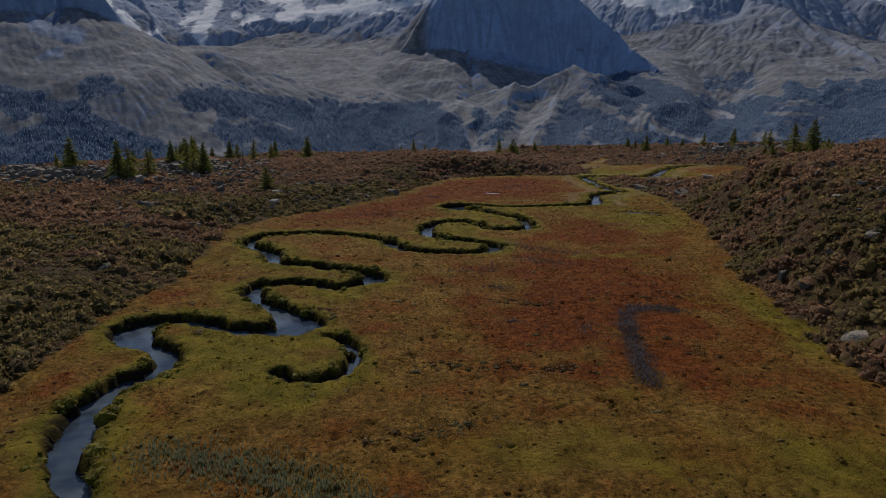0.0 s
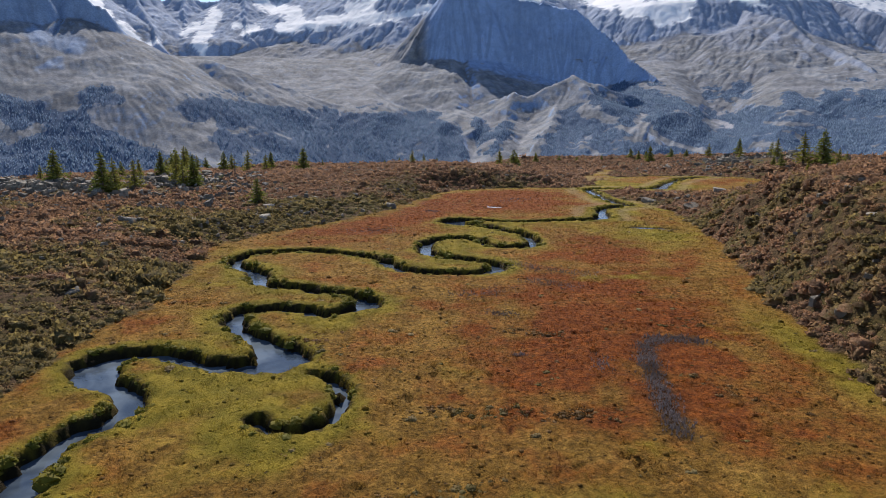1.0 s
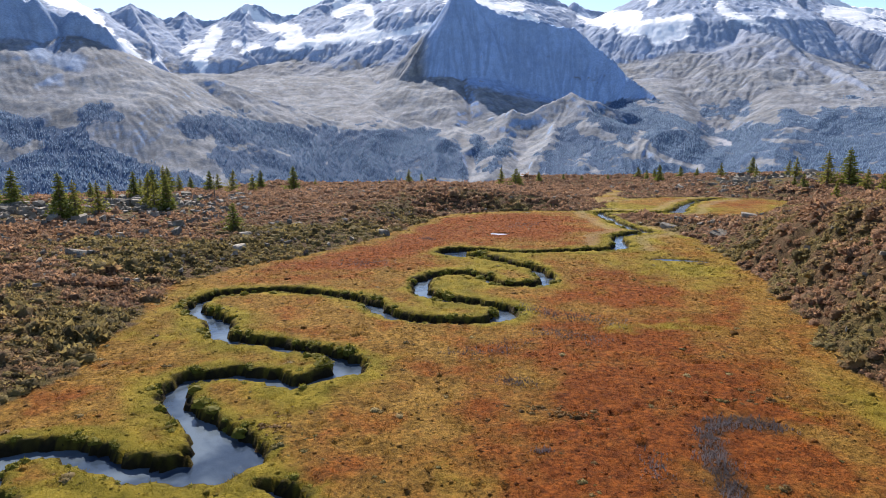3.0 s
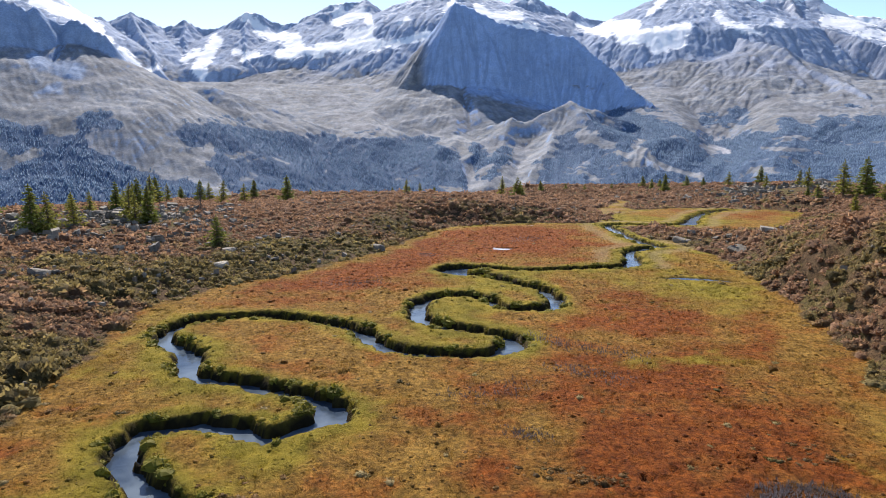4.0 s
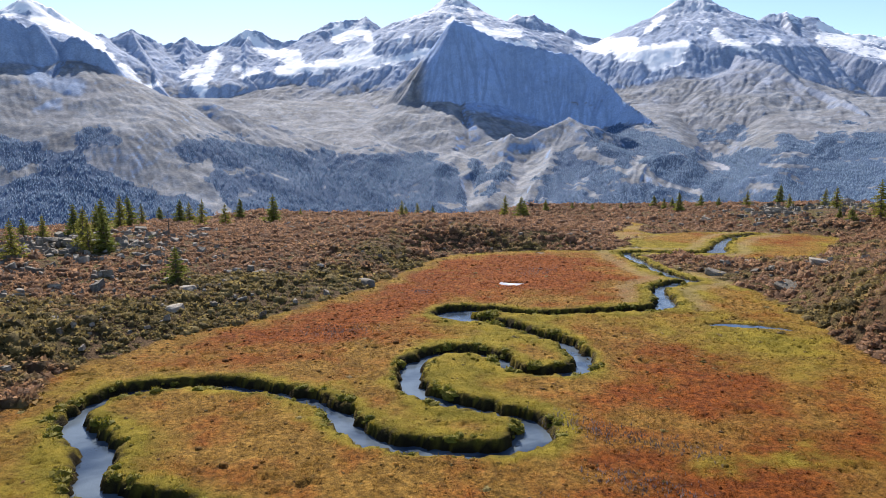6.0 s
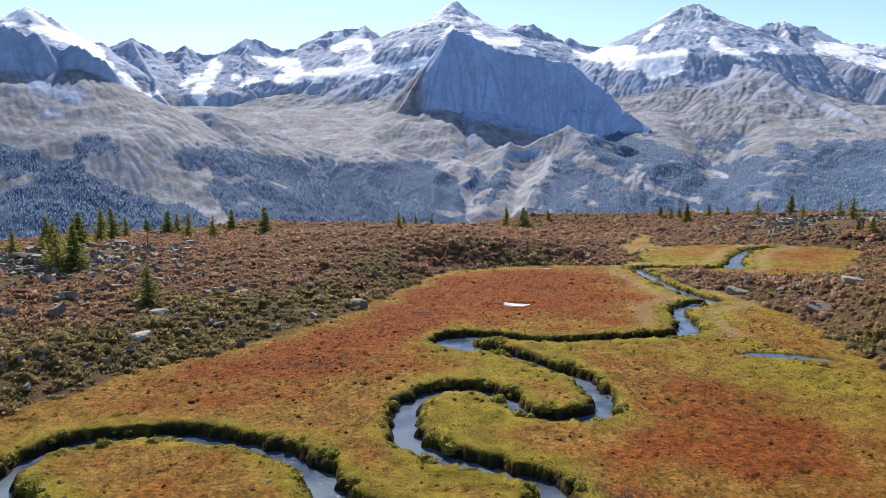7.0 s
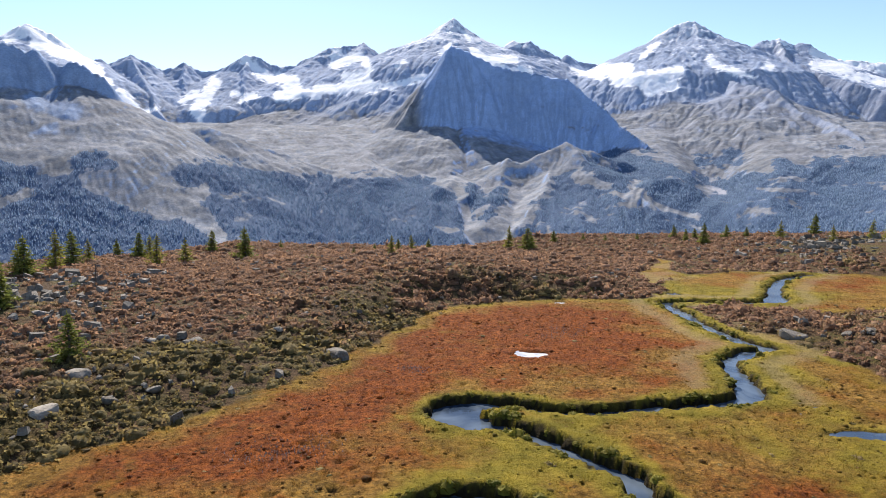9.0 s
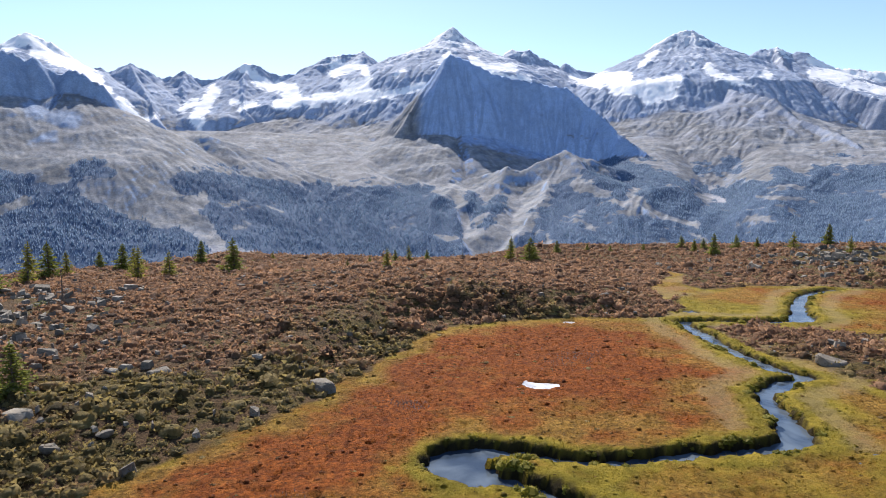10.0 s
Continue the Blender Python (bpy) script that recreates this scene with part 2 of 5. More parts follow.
REACH_3 = [(5.6, 48.95), (6.5, 49.5), (6.9, 50.7), (6.7, 52.2), (6.6, 53.5), (5.5, 54.7), (4.4, 56.2), (3.2, 57.4), (2.0, 58.0), (1.2, 58.6), (0.7, 59.4),
           (1.7, 60.1), (3.5, 60.0), (5.2, 59.35), (6.6, 59.3), (9.1, 59.8), (12.0, 60.25), (14.2, 61.1), (15.1, 63.3), (15.3, 64.6), (15.8, 66.6), (17.9, 68.5),
           (19.3, 69.3), (18.5, 70.5), (17.9, 73.5), (17.7, 77.5), (17.7, 82.3)]
UPPER_BECK = [(17.7, 82.3), (20.0, 82.75), (23.0, 82.5), (26.0, 82.8), (27.5, 84.3), (29.7, 88.8), (33.3, 93.8), (37.4, 96.7)]
OXBOW = [(-4.8, 26.1), (-3.9, 25.5), (-3.5, 24.5), (-3.45, 23.4), (-3.8, 22.3), (-4.5, 21.7), (-5.4, 21.8), (-6.1, 22.4)]
WIDE = [(-6.6, 27.5, 0.75, 1.3), (1.3, 58.9, 0.75, 1.3), (-13.4, 26.6, 0.4, 1.5), (3.2, 42.4, 0.25, 1.2), (-3.9, 35.0, 0.25, 1.0), (-11.0, 17.5, 0.08, 3.0), (27.3, 84.0, 0.5, 1.5), (15.0, 62.0, 0.25, 1.5)]
WATER_Z = -0.36
MEADOW = [(-15.3, 2), (-15.4, 24.5), (-15.3, 28), (-15.1, 32), (-15.3, 38), (-15.9, 43), (-16.4, 47.5), (-15.2, 51.5), (-12, 55.5), (-9.5, 59.5), (-7, 62.6), (-5, 66.1),
          (-2.8, 73), (1.2, 80.6), (5.6, 82.2), (10, 83.2), (16.2, 83.4), (18.8, 82.5), (19.2, 78), (19.6, 74), (21.4, 70.5), (22, 68.5), (22.3, 65), (21.8, 59), (20.6, 51), (19, 43),
          (17, 35), (16.3, 30), (15.8, 25), (15.5, 2)]
UPPER_MEADOW = [(16.5, 82.0), (19.5, 88), (22, 93.5), (26, 96.8), (34.6, 98.5), (42.5, 97), (45, 93), (36, 80.5), (29, 78.4), (26.4, 79.5), (22.8, 80.8), (18.5, 80.5)]
TONGUE = [(19.5, 91), (24.5, 95), (24, 99), (26.5, 105), (26, 108), (23, 101), (20.5, 97)]
MOUNDS = [(-28, 45, 0.74), (-30, 68, 0.92), (-46, 72, 0.93), (-17, 64, -0.41), (-16, 88, 0.12), (-36, 95, -0.1), (-22, 117, -1.38), (-38, 135, -1.67), (3, 88, 1.7),
          (-4, 106, 0.74), (22, 102, -0.78), (15, 135, -1.9), (42, 128, -0.79), (58, 118, 1.3), (60, 92, 2.19), (40, 88, -0.94), (28, 62, -1.46), (30, 44, 4.29),
          (26, 28, 0.14), (46, 60, 3.02), (0, 122, -0.27), (48, 36, 4.0), (50, 12, 6.0), (-48, 30, 1.0), (-45, 5, 2.0), (28, 8, 2.0)]
BROW_X = [-400, -120, -62, -47, -40, -34, -20, -5, 6, 16, 40, 60, 100, 400]
BROW_Y = [-40, 20, 62, 84, 118, 137, 130, 126, 130, 145, 140, 134, 115, 40]
HOLLOW = [(7.5, 21.5), (7.7, 23.7), (8.1, 26.3), (8.4, 28.2), (8.9, 29.5), (9.6, 30.0), (10.5, 29.9), (11.4, 29.5)]
POOLS = [(5.3, 67.8, 1.0, 0.55, -0.1), (19.8, 86.0, 0.7, 0.5, 0.0), (17.5, 56.7, 2.3, 0.42, -0.22), (9.6, 82.0, 0.5, 0.35, 0.0)]


def smooth_line(points, gap=0.12):
    """Catmull-Rom through the points, sampled about every gap metres."""
    p = np.array(points, float)
    p = np.vstack([2 * p[0] - p[1], p, 2 * p[-1] - p[-2]])
    out = []
    for i in range(1, len(p) - 2):
        n = max(2, int(np.hypot(*(p[i + 1] - p[i])) / gap))
        t = np.linspace(0, 1, n, endpoint=False)[:, None]
        out.append(0.5 * (2 * p[i] + (p[i + 1] - p[i - 1]) * t + (2 * p[i - 1] - 5 * p[i] + 4 * p[i + 1] - p[i + 2]) * t ** 2
                          + (3 * p[i] - p[i - 1] - 3 * p[i + 1] + p[i + 2]) * t ** 3))
    return np.vstack(out)


BECK = smooth_line(REACH_1 + REACH_2 + REACH_3)
BECK_2 = smooth_line(UPPER_BECK)
BECK_3 = smooth_line(OXBOW)
LINES = np.vstack([BECK, BECK_2, BECK_3])
HALF = np.full(len(LINES), 0.42)
HALF[len(BECK):] = 0.45
HALF[len(BECK) + len(BECK_2):] = 0.16
for wx, wy, extra, radius in WIDE:
    HALF += extra * np.exp(-((LINES[:, 0] - wx) ** 2 + (LINES[:, 1] - wy) ** 2) / radius ** 2)
HALF *= 1 + 0.35 * perlin(np.arange(len(LINES)) * 0.06, np.zeros(len(LINES)), 5)


def beyond_bank(x, y):
    """Metres from the beck's edge (negative in the channel), for arrays; 30 where far off."""
    from mathutils import kdtree
    out = np.full(x.shape, 30.0)
    near = (x > -22) & (x < 46) & (y > 4) & (y < 104)
    tree = kdtree.KDTree(len(LINES))
    for i, (px, py) in enumerate(LINES):
        tree.insert((px, py, 0), i)
    tree.balance()
    xs, ys = x[near], y[near]
    vals = np.empty(len(xs))
    for k in range(len(xs)):
        _, i, dist = tree.find((xs[k], ys[k], 0))
        vals[k] = dist - HALF[i]
    out[near] = vals
    return out


def outside(x, y, polygon):
    """Signed metres outside the polygon (negative inside)."""
    p = np.array(polygon, float)
    best, inside = np.full(x.shape, 1e9), np.zeros(x.shape, bool)
    for a, b in zip(p, np.roll(p, -1, axis=0)):
        e = b - a
        t = np.clip(((x - a[0]) * e[0] + (y - a[1]) * e[1]) / (e @ e), 0, 1)
        best = np.minimum(best, np.hypot(x - a[0] - t * e[0], y - a[1] - t * e[1]))
        cross = (a[1] > y) != (b[1] > y)
        inside ^= cross & (x < (b[0] - a[0]) * (y - a[1]) / (b[1] - a[1] + 1e-12) + a[0])
    return np.where(inside, -best, best)


def meadow_edge(x, y):
    d = np.minimum(np.minimum(outside(x, y, MEADOW), outside(x, y, UPPER_MEADOW)), outside(x, y, TONGUE))
    return d + 0.9 * fbm(x * 0.3, y * 0.3, 3, 11)


def hills(x, y):
    z = np.zeros(x.shape)
    for mx, my, amp in MOUNDS:
        z += amp * np.exp(-((x - mx) ** 2 + (y - my) ** 2) / 450.0)
    # beyond the brow the ground falls away to the valley
    brow = np.interp(x, BROW_X, BROW_Y) + 5 * perlin(x * 0.06, y * 0.06, 37)
    over = np.maximum(0, y - brow)
    return z - 0.022 * over ** 2 / (1 + over / 28)


def water_level(y):
    """The banks are lower up the meadow."""
    return WATER_Z + 0.17 * step(56, 72, y)


def land(x, y):
    """Height of the ground and its cover, for arrays."""
    edge = meadow_edge(x, y)
    out = step(-0.3, 5.0, edge)
    heath = step(-0.25, 0.25, edge + 0.5 * perlin(x * 1.3, y * 1.3, 31))
    bank = beyond_bank(x, y) + 0.34 * fbm(x * 1.3, y * 1.3, 4, 21, 0.65)
    z = out * (hills(x, y) + 0.25)
    z += out * (0.16 * fbm(x * 0.55, y * 0.55, 4, 41) + 0.16 * np.abs(perlin(x * 1.15, y * 1.15, 47)) + 0.10 * perlin(x * 0.16, y * 0.16, 45))
    z += (1 - out) * (0.05 * fbm(x * 0.35, y * 0.35, 2, 51) + 0.075 * fbm(x * 1.5, y * 1.5, 3, 52))
    z += 0.07 * np.exp(-((bank - 0.6) / 0.5) ** 2)
    bed = water_level(y) - 0.35
    rise = step(-0.12, 0.2, bank)
    z = np.where(bank < 0.2, bed + (z - bed) * rise, z)
    wet = np.zeros(x.shape)
    for px, py, rx, ry, turn in POOLS:
        dx, dy = x - px, y - py
        u, v = dx * math.cos(turn) + dy * math.sin(turn), -dx * math.sin(turn) + dy * math.cos(turn)
        v = v + 0.07 * u * u * (rx > 2)
        r = np.hypot(u / rx, v / ry) + 0.35 * fbm(x * 1.1, y * 1.1, 3, 61)
        z -= 0.22 * (1 - step(0.7, 1.15, r))
        wet = np.maximum(wet, 1 - step(0.8, 1.2, r))
    hollow = smooth_line(HOLLOW, 0.5)
    close = np.full(x.shape, 9.0)
    box = (x > 5) & (x < 14) & (y > 18) & (y < 33)
    close[box] = np.min(np.hypot(x[box][:, None] - hollow[:, 0], y[box][:, None] - hollow[:, 1]), axis=1)
    wet = np.maximum(wet, 0.75 * step(0.75, 0.25, close + 0.3 * fbm(x * 1.3, y * 1.3, 2, 65)))
    pits = step(0.3, 0.42, perlin(x * 2.4, y * 2.4, 63)) * step(0.0, 0.25, perlin(x * 0.22, y * 0.3, 64)) * (1 - heath) * step(0.8, 1.6, bank)
    z -= 0.2 * pits
    return z, heath, bank, np.maximum(wet, 0.75 * pits)


def spread(start, stop, first, growth, most):
    """Steps that grow from first by growth up to most."""
    out, s, sign = [start], first, math.copysign(1, stop - start)
    while (stop - out[-1]) * sign > 0:
        out.append(out[-1] + sign * s)
        s = min(s * growth, most)
    return out[1:]


FINE = 0.165
gx = np.array(sorted(spread(-14.5, -60, FINE, 1.03, 1.6) + list(np.arange(-14.5, 20.5, FINE)) + spread(20.36, 70, FINE, 1.03, 1.6)))
gx = np.array(spread(gx[0], -460, 2.0, 1.12, 40)[::-1] + list(gx) + spread(gx[-1], 460, 2.0, 1.12, 40))
gy = np.array(spread(13, -160, FINE, 1.12, 20)[::-1] + list(np.arange(13, 62, FINE)) + spread(61.9, 150, FINE, 1.008, 0.9) + spread(150.5, 800, 1.0, 1.1, 40))
GX, GY = np.meshgrid(gx, gy)


def sheet(name, x, y, z, keep=None, attrs=None, material=None, smooth=True):
    """A mesh over a grid of points; keep says which cells to build."""
    ny, nx = x.shape
    idx = np.arange(nx * ny).reshape(ny, nx)
    quads = np.stack([idx[:-1, :-1], idx[:-1, 1:], idx[1:, 1:], idx[1:, :-1]], -1)
    quads = quads.reshape(-1, 4) if keep is None else quads[keep]
    used = np.unique(quads)
    remap = np.zeros(nx * ny, int)
    remap[used] = np.arange(len(used))
    quads = remap[quads]
    co = np.stack([x.ravel(), y.ravel(), z.ravel()], -1)[used]
    me = bpy.data.meshes.new(name)
    me.vertices.add(len(co))
    me.vertices.foreach_set("co", co.ravel())
    me.loops.add(quads.size)
    me.loops.foreach_set("vertex_index", quads.ravel().astype(np.int32))
    me.polygons.add(len(quads))
    me.polygons.foreach_set("loop_start", np.arange(0, quads.size, 4, dtype=np.int32))
    me.polygons.foreach_set("loop_total", np.full(len(quads), 4, np.int32))
    me.polygons.foreach_set("use_smooth", np.full(len(quads), smooth))
    me.update(calc_edges=True)
    for key, values in (attrs or {}).items():
        me.attributes.new(key, "FLOAT", "POINT").data.foreach_set("value", values.ravel()[used].astype(np.float32))
    me.materials.append(material)
    return new(name, me)


GZ, HEATH, BANK, WET = land(GX, GY)
damp = np.clip(np.exp(-np.maximum(BANK, 0) / 0.7) * 1.0 + 0.18 * np.exp(-np.maximum(BANK, 0) / 2.2) + 0.5 * fbm(GX * 0.25, GY * 0.25, 3, 71), 0, 1)
DAMP_SPOTS = [(17, 54, 3.5, 6, 0.7), (17, 66, 3, 4, 0.6), (-12, 40, 2.5, 4, 0.45), (-7, 21, 4, 4, 0.4), (30, 86, 6, 4, 0.6), (12, 16, 5, 3, 0.6), (15.5, 29, 1.5, 7, 0.6), (10.5, 40.5, 3.5, 1.0, 0.35),
              (2.5, 55, 3.5, 3, 0.55), (1, 48, 2, 2, 0.5), (-6, 31, 2.5, 3, 0.4), (-9, 25, 2.5, 2, 0.55), (2, 44, 3, 1.5, 0.5), (22, 87, 4, 5, 0.6), (0.5, 26, 1.8, 1.0, 0.4), (11, 57, 3.5, 2, 0.45), (3, 17.5, 5, 2.5, 0.3)]
for rx, ry, sx, sy, amp in DAMP_SPOTS:
    damp = np.clip(damp + amp * np.exp(-(((GX - rx) / sx) ** 2 + ((GY - ry) / sy) ** 2)), 0, 1)
# a yellow-green rim where the bog meets the heath
EDGE = meadow_edge(GX, GY)
rim = step(-2.4, -0.6, EDGE) * step(1.0, 0.2, EDGE)
damp = np.clip(damp + rim * (0.10 + 0.28 * step(52, 62, GY)), 0, 1)
RED_SPOTS = [(6, 30, 6, 6, 0.6), (10, 33, 5, 8, 0.5), (6.5, 38.5, 4.5, 3, 0.5), (11, 22, 4, 5, 0.4), (3, 24, 4, 5, 0.35), (13, 43, 4, 6, 0.35), (12, 53, 3, 4, 0.3), (-10, 54.5, 4.5, 3.5, 0.8), (-5, 57, 4.5, 4.5, 0.75), (-3, 63, 4, 4.5, 0.75), (5, 71, 8, 6.5, 1.5), (9, 77, 5.5, 4, 0.9),
             (-13.5, 33, 1.6, 7, 0.25), (10, 47, 4, 5, 0.6), (-14, 23, 1.2, 5, 0.35), (39, 91, 6, 6, 0.5), (18, 60, 2.0, 2, 0.25)]
red = np.zeros(GX.shape)
for rx, ry, sx, sy, amp in RED_SPOTS:
    red += amp * np.exp(-(((GX - rx) / sx) ** 2 + ((GY - ry) / sy) ** 2))
red = np.clip(np.minimum(red, 1) * (1 - 0.7 * rim) * (1 - np.exp(-np.maximum(BANK, 0) / 1.2)) + 0.5 * fbm(GX * 0.3, GY * 0.3, 5, 75, 0.6), 0, 1)
mud = np.clip((1 - step(0.1, 0.34, BANK)) + WET * 0.8, 0, 1)
trail = step(0.9, 0.2, np.abs(BANK - 1.7 - 0.5 * perlin(GX * 0.2, GY * 0.2, 8))) * (GY > 60) * (GX > 12) * 0.5
trail = np.clip(trail + 0.9 * step(1.5, -0.5, outside(GX, GY, TONGUE)) * step(-0.15, 0.3, perlin(GX * 0.3, GY * 0.3, 9)), 0, 0.42) * (BANK > 0.7)
ground = tagged(sheet("ground", GX, GY, GZ, None, {"heath": HEATH, "damp": damp, "red": red, "mud": mud, "path": trail}, GROUND),
                "boggy autumn meadow and heath, orange and olive grass", "ground", kind="structure")
cell = lambda a: np.minimum(np.minimum(a[:-1, :-1], a[1:, 1:]), np.minimum(a[:-1, 1:], a[1:, :-1]))
water = tagged(sheet("stream_water", GX, GY, water_level(GY), cell(BANK) < 0.1, None, WATER), "narrow meandering beck with still, sky-blue water", "stream", kind="structure")
for px, py, rx, ry, turn in POOLS:
    sel = (np.hypot(GX - px, GY - py) < rx * 1.5) & (GZ < -0.05)
    tagged(sheet("pool_water", GX, GY, np.full(GX.shape, -0.09), cell(sel.astype(float) * -1) < 0, None, POOL if rx < 1.5 and py < 84 else WATER), "small bog pool shining between red sedges", "pool", kind="structure")


# ---- mountains ----
def ridge_nodes(rows):
    """Azimuth and elevation in degrees, and distance in metres, to places."""
    return np.array([(d * math.sin(radians(a)), d * math.cos(radians(a)), 10 + d * math.tan(radians(e))) for a, e, d, _ in rows])


SKYLINE_WEST = [(-42, 7.3), (-36.0, 8.32), (-34.2, 8.31), (-32.8, 8.99), (-32.1, 9.75), (-31.1, 10.22), (-29.7, 9.67), (-28.3, 8.62), (-27.2, 7.90), (-26.5, 8.16), (-26.1, 7.95), (-24.4, 8.74), (-23.1, 8.21),
                (-22.3, 7.75), (-21.3, 8.03), (-20.8, 8.37), (-19.8, 7.91), (-18.8, 7.62), (-18.0, 7.79), (-17.0, 8.28), (-15.9, 9.14), (-15.2, 9.00), (-14.3, 8.60), (-13.2, 8.47), (-12.1, 8.61),
                (-10.4, 9.48), (-9.3, 10.06), (-7.4, 10.31), (-6.4, 10.61), (-5.2, 9.83), (-4.0, 8.94), (-3.6, 9.32), (-2.6, 8.97), (-1.9, 9.11), (-1.2, 10.04)]
SKYLINE_EAST = [(-1.2, 10.04), (-0.4, 11.09), (0.3, 12.08), (1.1, 12.58), (2.0, 12.00), (3.2, 11.28), (4.4, 10.51), (5.3, 10.28), (6.3, 10.86), (6.9, 10.49), (7.7, 10.79), (8.9, 10.14), (10.3, 9.30), (10.8, 9.61),
                (12.2, 8.90), (13.6, 8.77), (15.8, 9.24), (17.1, 9.98), (18.4, 11.00), (19.3, 11.59), (20.9, 11.70), (22.2, 10.89), (23.5, 9.85), (25.3, 9.39), (25.7, 9.99), (26.9, 10.06), (27.8, 9.66),
                (28.6, 9.68), (29.7, 8.99), (31.2, 8.28), (33.9, 7.75), (38.2, 6.58), (44, 5.6)]
FAR = [(a, e, 4850, 170) for a, e in SKYLINE_WEST], [(a, e, 4850, 170) for a, e in SKYLINE_EAST]
# crest lines: azimuth, elevation, distance, width of the steep upper face; then the slopes of that face and below it
RIDGES = [
    ("snowy_range", FAR[0], 0.75, 0.45, 900, 0.7),
    ("snowy_range", FAR[1], 0.75, 0.45, 900, 0.7),
    ("dark_mountain", [(1.2, 10.35, 3300, 325), (2.7, 9.99, 3300, 340), (4.6, 8.89, 3280, 350), (8.0, 8.13, 3260, 360), (10.8, 7.59, 3240, 340), (12.2, 6.28, 3180, 290), (13.7, 5.29, 3120, 240),
                       (15.5, 3.70, 3020, 190), (17.4, 2.30, 2920, 150), (19.2, 0.91, 2800, 120), (21.6, -0.67, 2650, 90)], 1.25, 0.42),
    ("dark_mountain", [(1.2, 10.35, 3300, 325), (0.1, 9.25, 3290, 285), (-1.0, 7.94, 3260, 225), (-1.7, 6.63, 3200, 160), (-2.5, 4.88, 3080, 95)], 1.25, 0.43),
    ("grassy_mountain", [(-44, 7.4, 2650, 110), (-34.6, 8.31, 2620, 110), (-32.6, 8.79, 2600, 120), (-32.0, 8.59, 2600, 130), (-31.2, 8.17, 2600, 130), (-30.6, 8.42, 2600, 120), (-29.6, 7.53, 2600, 95),
                         (-29.1, 7.41, 2600, 80), (-28.5, 7.86, 2590, 70), (-27.6, 7.42, 2570, 150), (-27.0, 7.1, 2560, 190), (-26.4, 6.88, 2550, 80)], 1.3, 0.46),
    ("grassy_mountain", [(-26.4, 6.88, 2550, 80), (-25.6, 5.60, 2540, 40), (-24.7, 4.67, 2530, 10), (-23.7, 3.98, 2520, 2), (-22.3, 3.03, 2520, 2), (-20.5, 3.22, 2520, 2), (-18.8, 3.27, 2510, 2),
                         (-16.6, 2.68, 2500, 2), (-14.4, 1.80, 2480, 2), (-12.1, 1.09, 2450, 2), (-9.3, 0.02, 2400, 2), (-5.5, -1.16, 2330, 2)], 1.3, 0.46),
    ("grassy_mountain", [(5.8, 1.2, 2500, 20), (5.2, -1.0, 2300, 20), (4.4, -4.1, 1900, 20)], 0.4, 0.37),
    ("grassy_mountain", [(11.1, 2.4, 2620, 30), (10.0, 0.2, 2430, 30), (7.9, -3.1, 2020, 30), (6.3, -6.0, 1750, 20)], 0.42, 0.37),
    ("grassy_mountain", [(11.1, 2.5, 2600, 40), (13.1, 0.7, 2440, 40), (15.2, -0.9, 2280, 40), (18.4, -3.2, 1990, 30)], 0.46, 0.37),
    ("rocky_massif", [(20.9, 11.5, 4800, 140), (21.2, 9.2, 4450, 120), (22.4, 7.78, 4100, 80), (24.4, 7.03, 3800, 90), (26.8, 6.28, 3600, 90), (28.0, 5.18, 3450, 60), (29.6, 4.28, 3300, 50), (31.1, 3.62, 3150, 50),
                      (32.5, 2.47, 3000, 40), (34.2, 1.24, 2850, 30), (36.6, -0.26, 2650, 20)], 0.75, 0.42),
    ("rocky_massif", [(26.9, 9.82, 4800, 140), (27.9, 8.3, 4400, 150), (29.8, 7.3, 4200, 200), (31.7, 6.6, 4050, 200), (34.0, 5.9, 3950, 200), (38.3, 4.6, 3800, 200)], 1.05, 0.45),
    ("rocky_massif", [(-13.0, 5.14, 3950, 10), (-7.4, 5.52, 3950, 10), (-2.6, 6.31, 3900, 10)], 0.4, 0.34),
    ("snowy_range", [(-24.4, 8.66, 4840, 120), (-23.7, 6.89, 4400, 150), (-22.6, 4.35, 3900, 100)], 1.1, 0.45),
    ("snowy_range", [(-20.8, 8.28, 4840, 120), (-20.5, 6.4, 4450, 150)], 1.1, 0.45),
    ("snowy_range", [(-15.9, 9.05, 4840, 140), (-16.4, 7.0, 4400, 200), (-15.7, 5.0, 3950, 120)], 1.15, 0.45),
    ("snowy_range", [(-6.4, 10.52, 4840, 110), (-5.6, 8.6, 4560, 140)], 1.1, 0.5),
    ("snowy_range", [(-10.2, 9.49, 4840, 100), (-10.9, 7.6, 4600, 140)], 1.1, 0.5),
    ("snowy_range", [(1.1, 12.5, 4840, 110), (0.6, 10.7, 4540, 140), (-0.8, 8.3, 4250, 110)], 1.1, 0.5),
    ("snowy_range", [(7.7, 10.70, 4840, 110), (8.7, 8.7, 4540, 150)], 1.05, 0.5),
]
maz = np.radians(np.arange(-41, 41.01, 0.1))
mdist = np.concatenate([np.arange(900, 1500, 30), np.arange(1500, 4960, 9.5)])
MA, MD = np.meshgrid(maz, mdist)
MX, MY = MD * np.sin(MA), MD * np.cos(MA)
AZ = np.degrees(MA)
warp = 34.0
wx_, wy_ = MX + warp * fbm(MX / 300, MY / 300, 5, 81), MY + warp * fbm(MX / 300, MY / 300, 5, 86)
MZ = -200 + np.where(MD < 1650, 0.5, 0.25) * (np.minimum(MD, 3350) - 1650) - 60 * np.exp(-((AZ - 7) / 7) ** 2) * step(2100, 2700, MD) - 70 * np.exp(-((AZ - 22.5) / 2.5) ** 2) * step(2000, 2700, MD) * step(3600, 3000, MD)
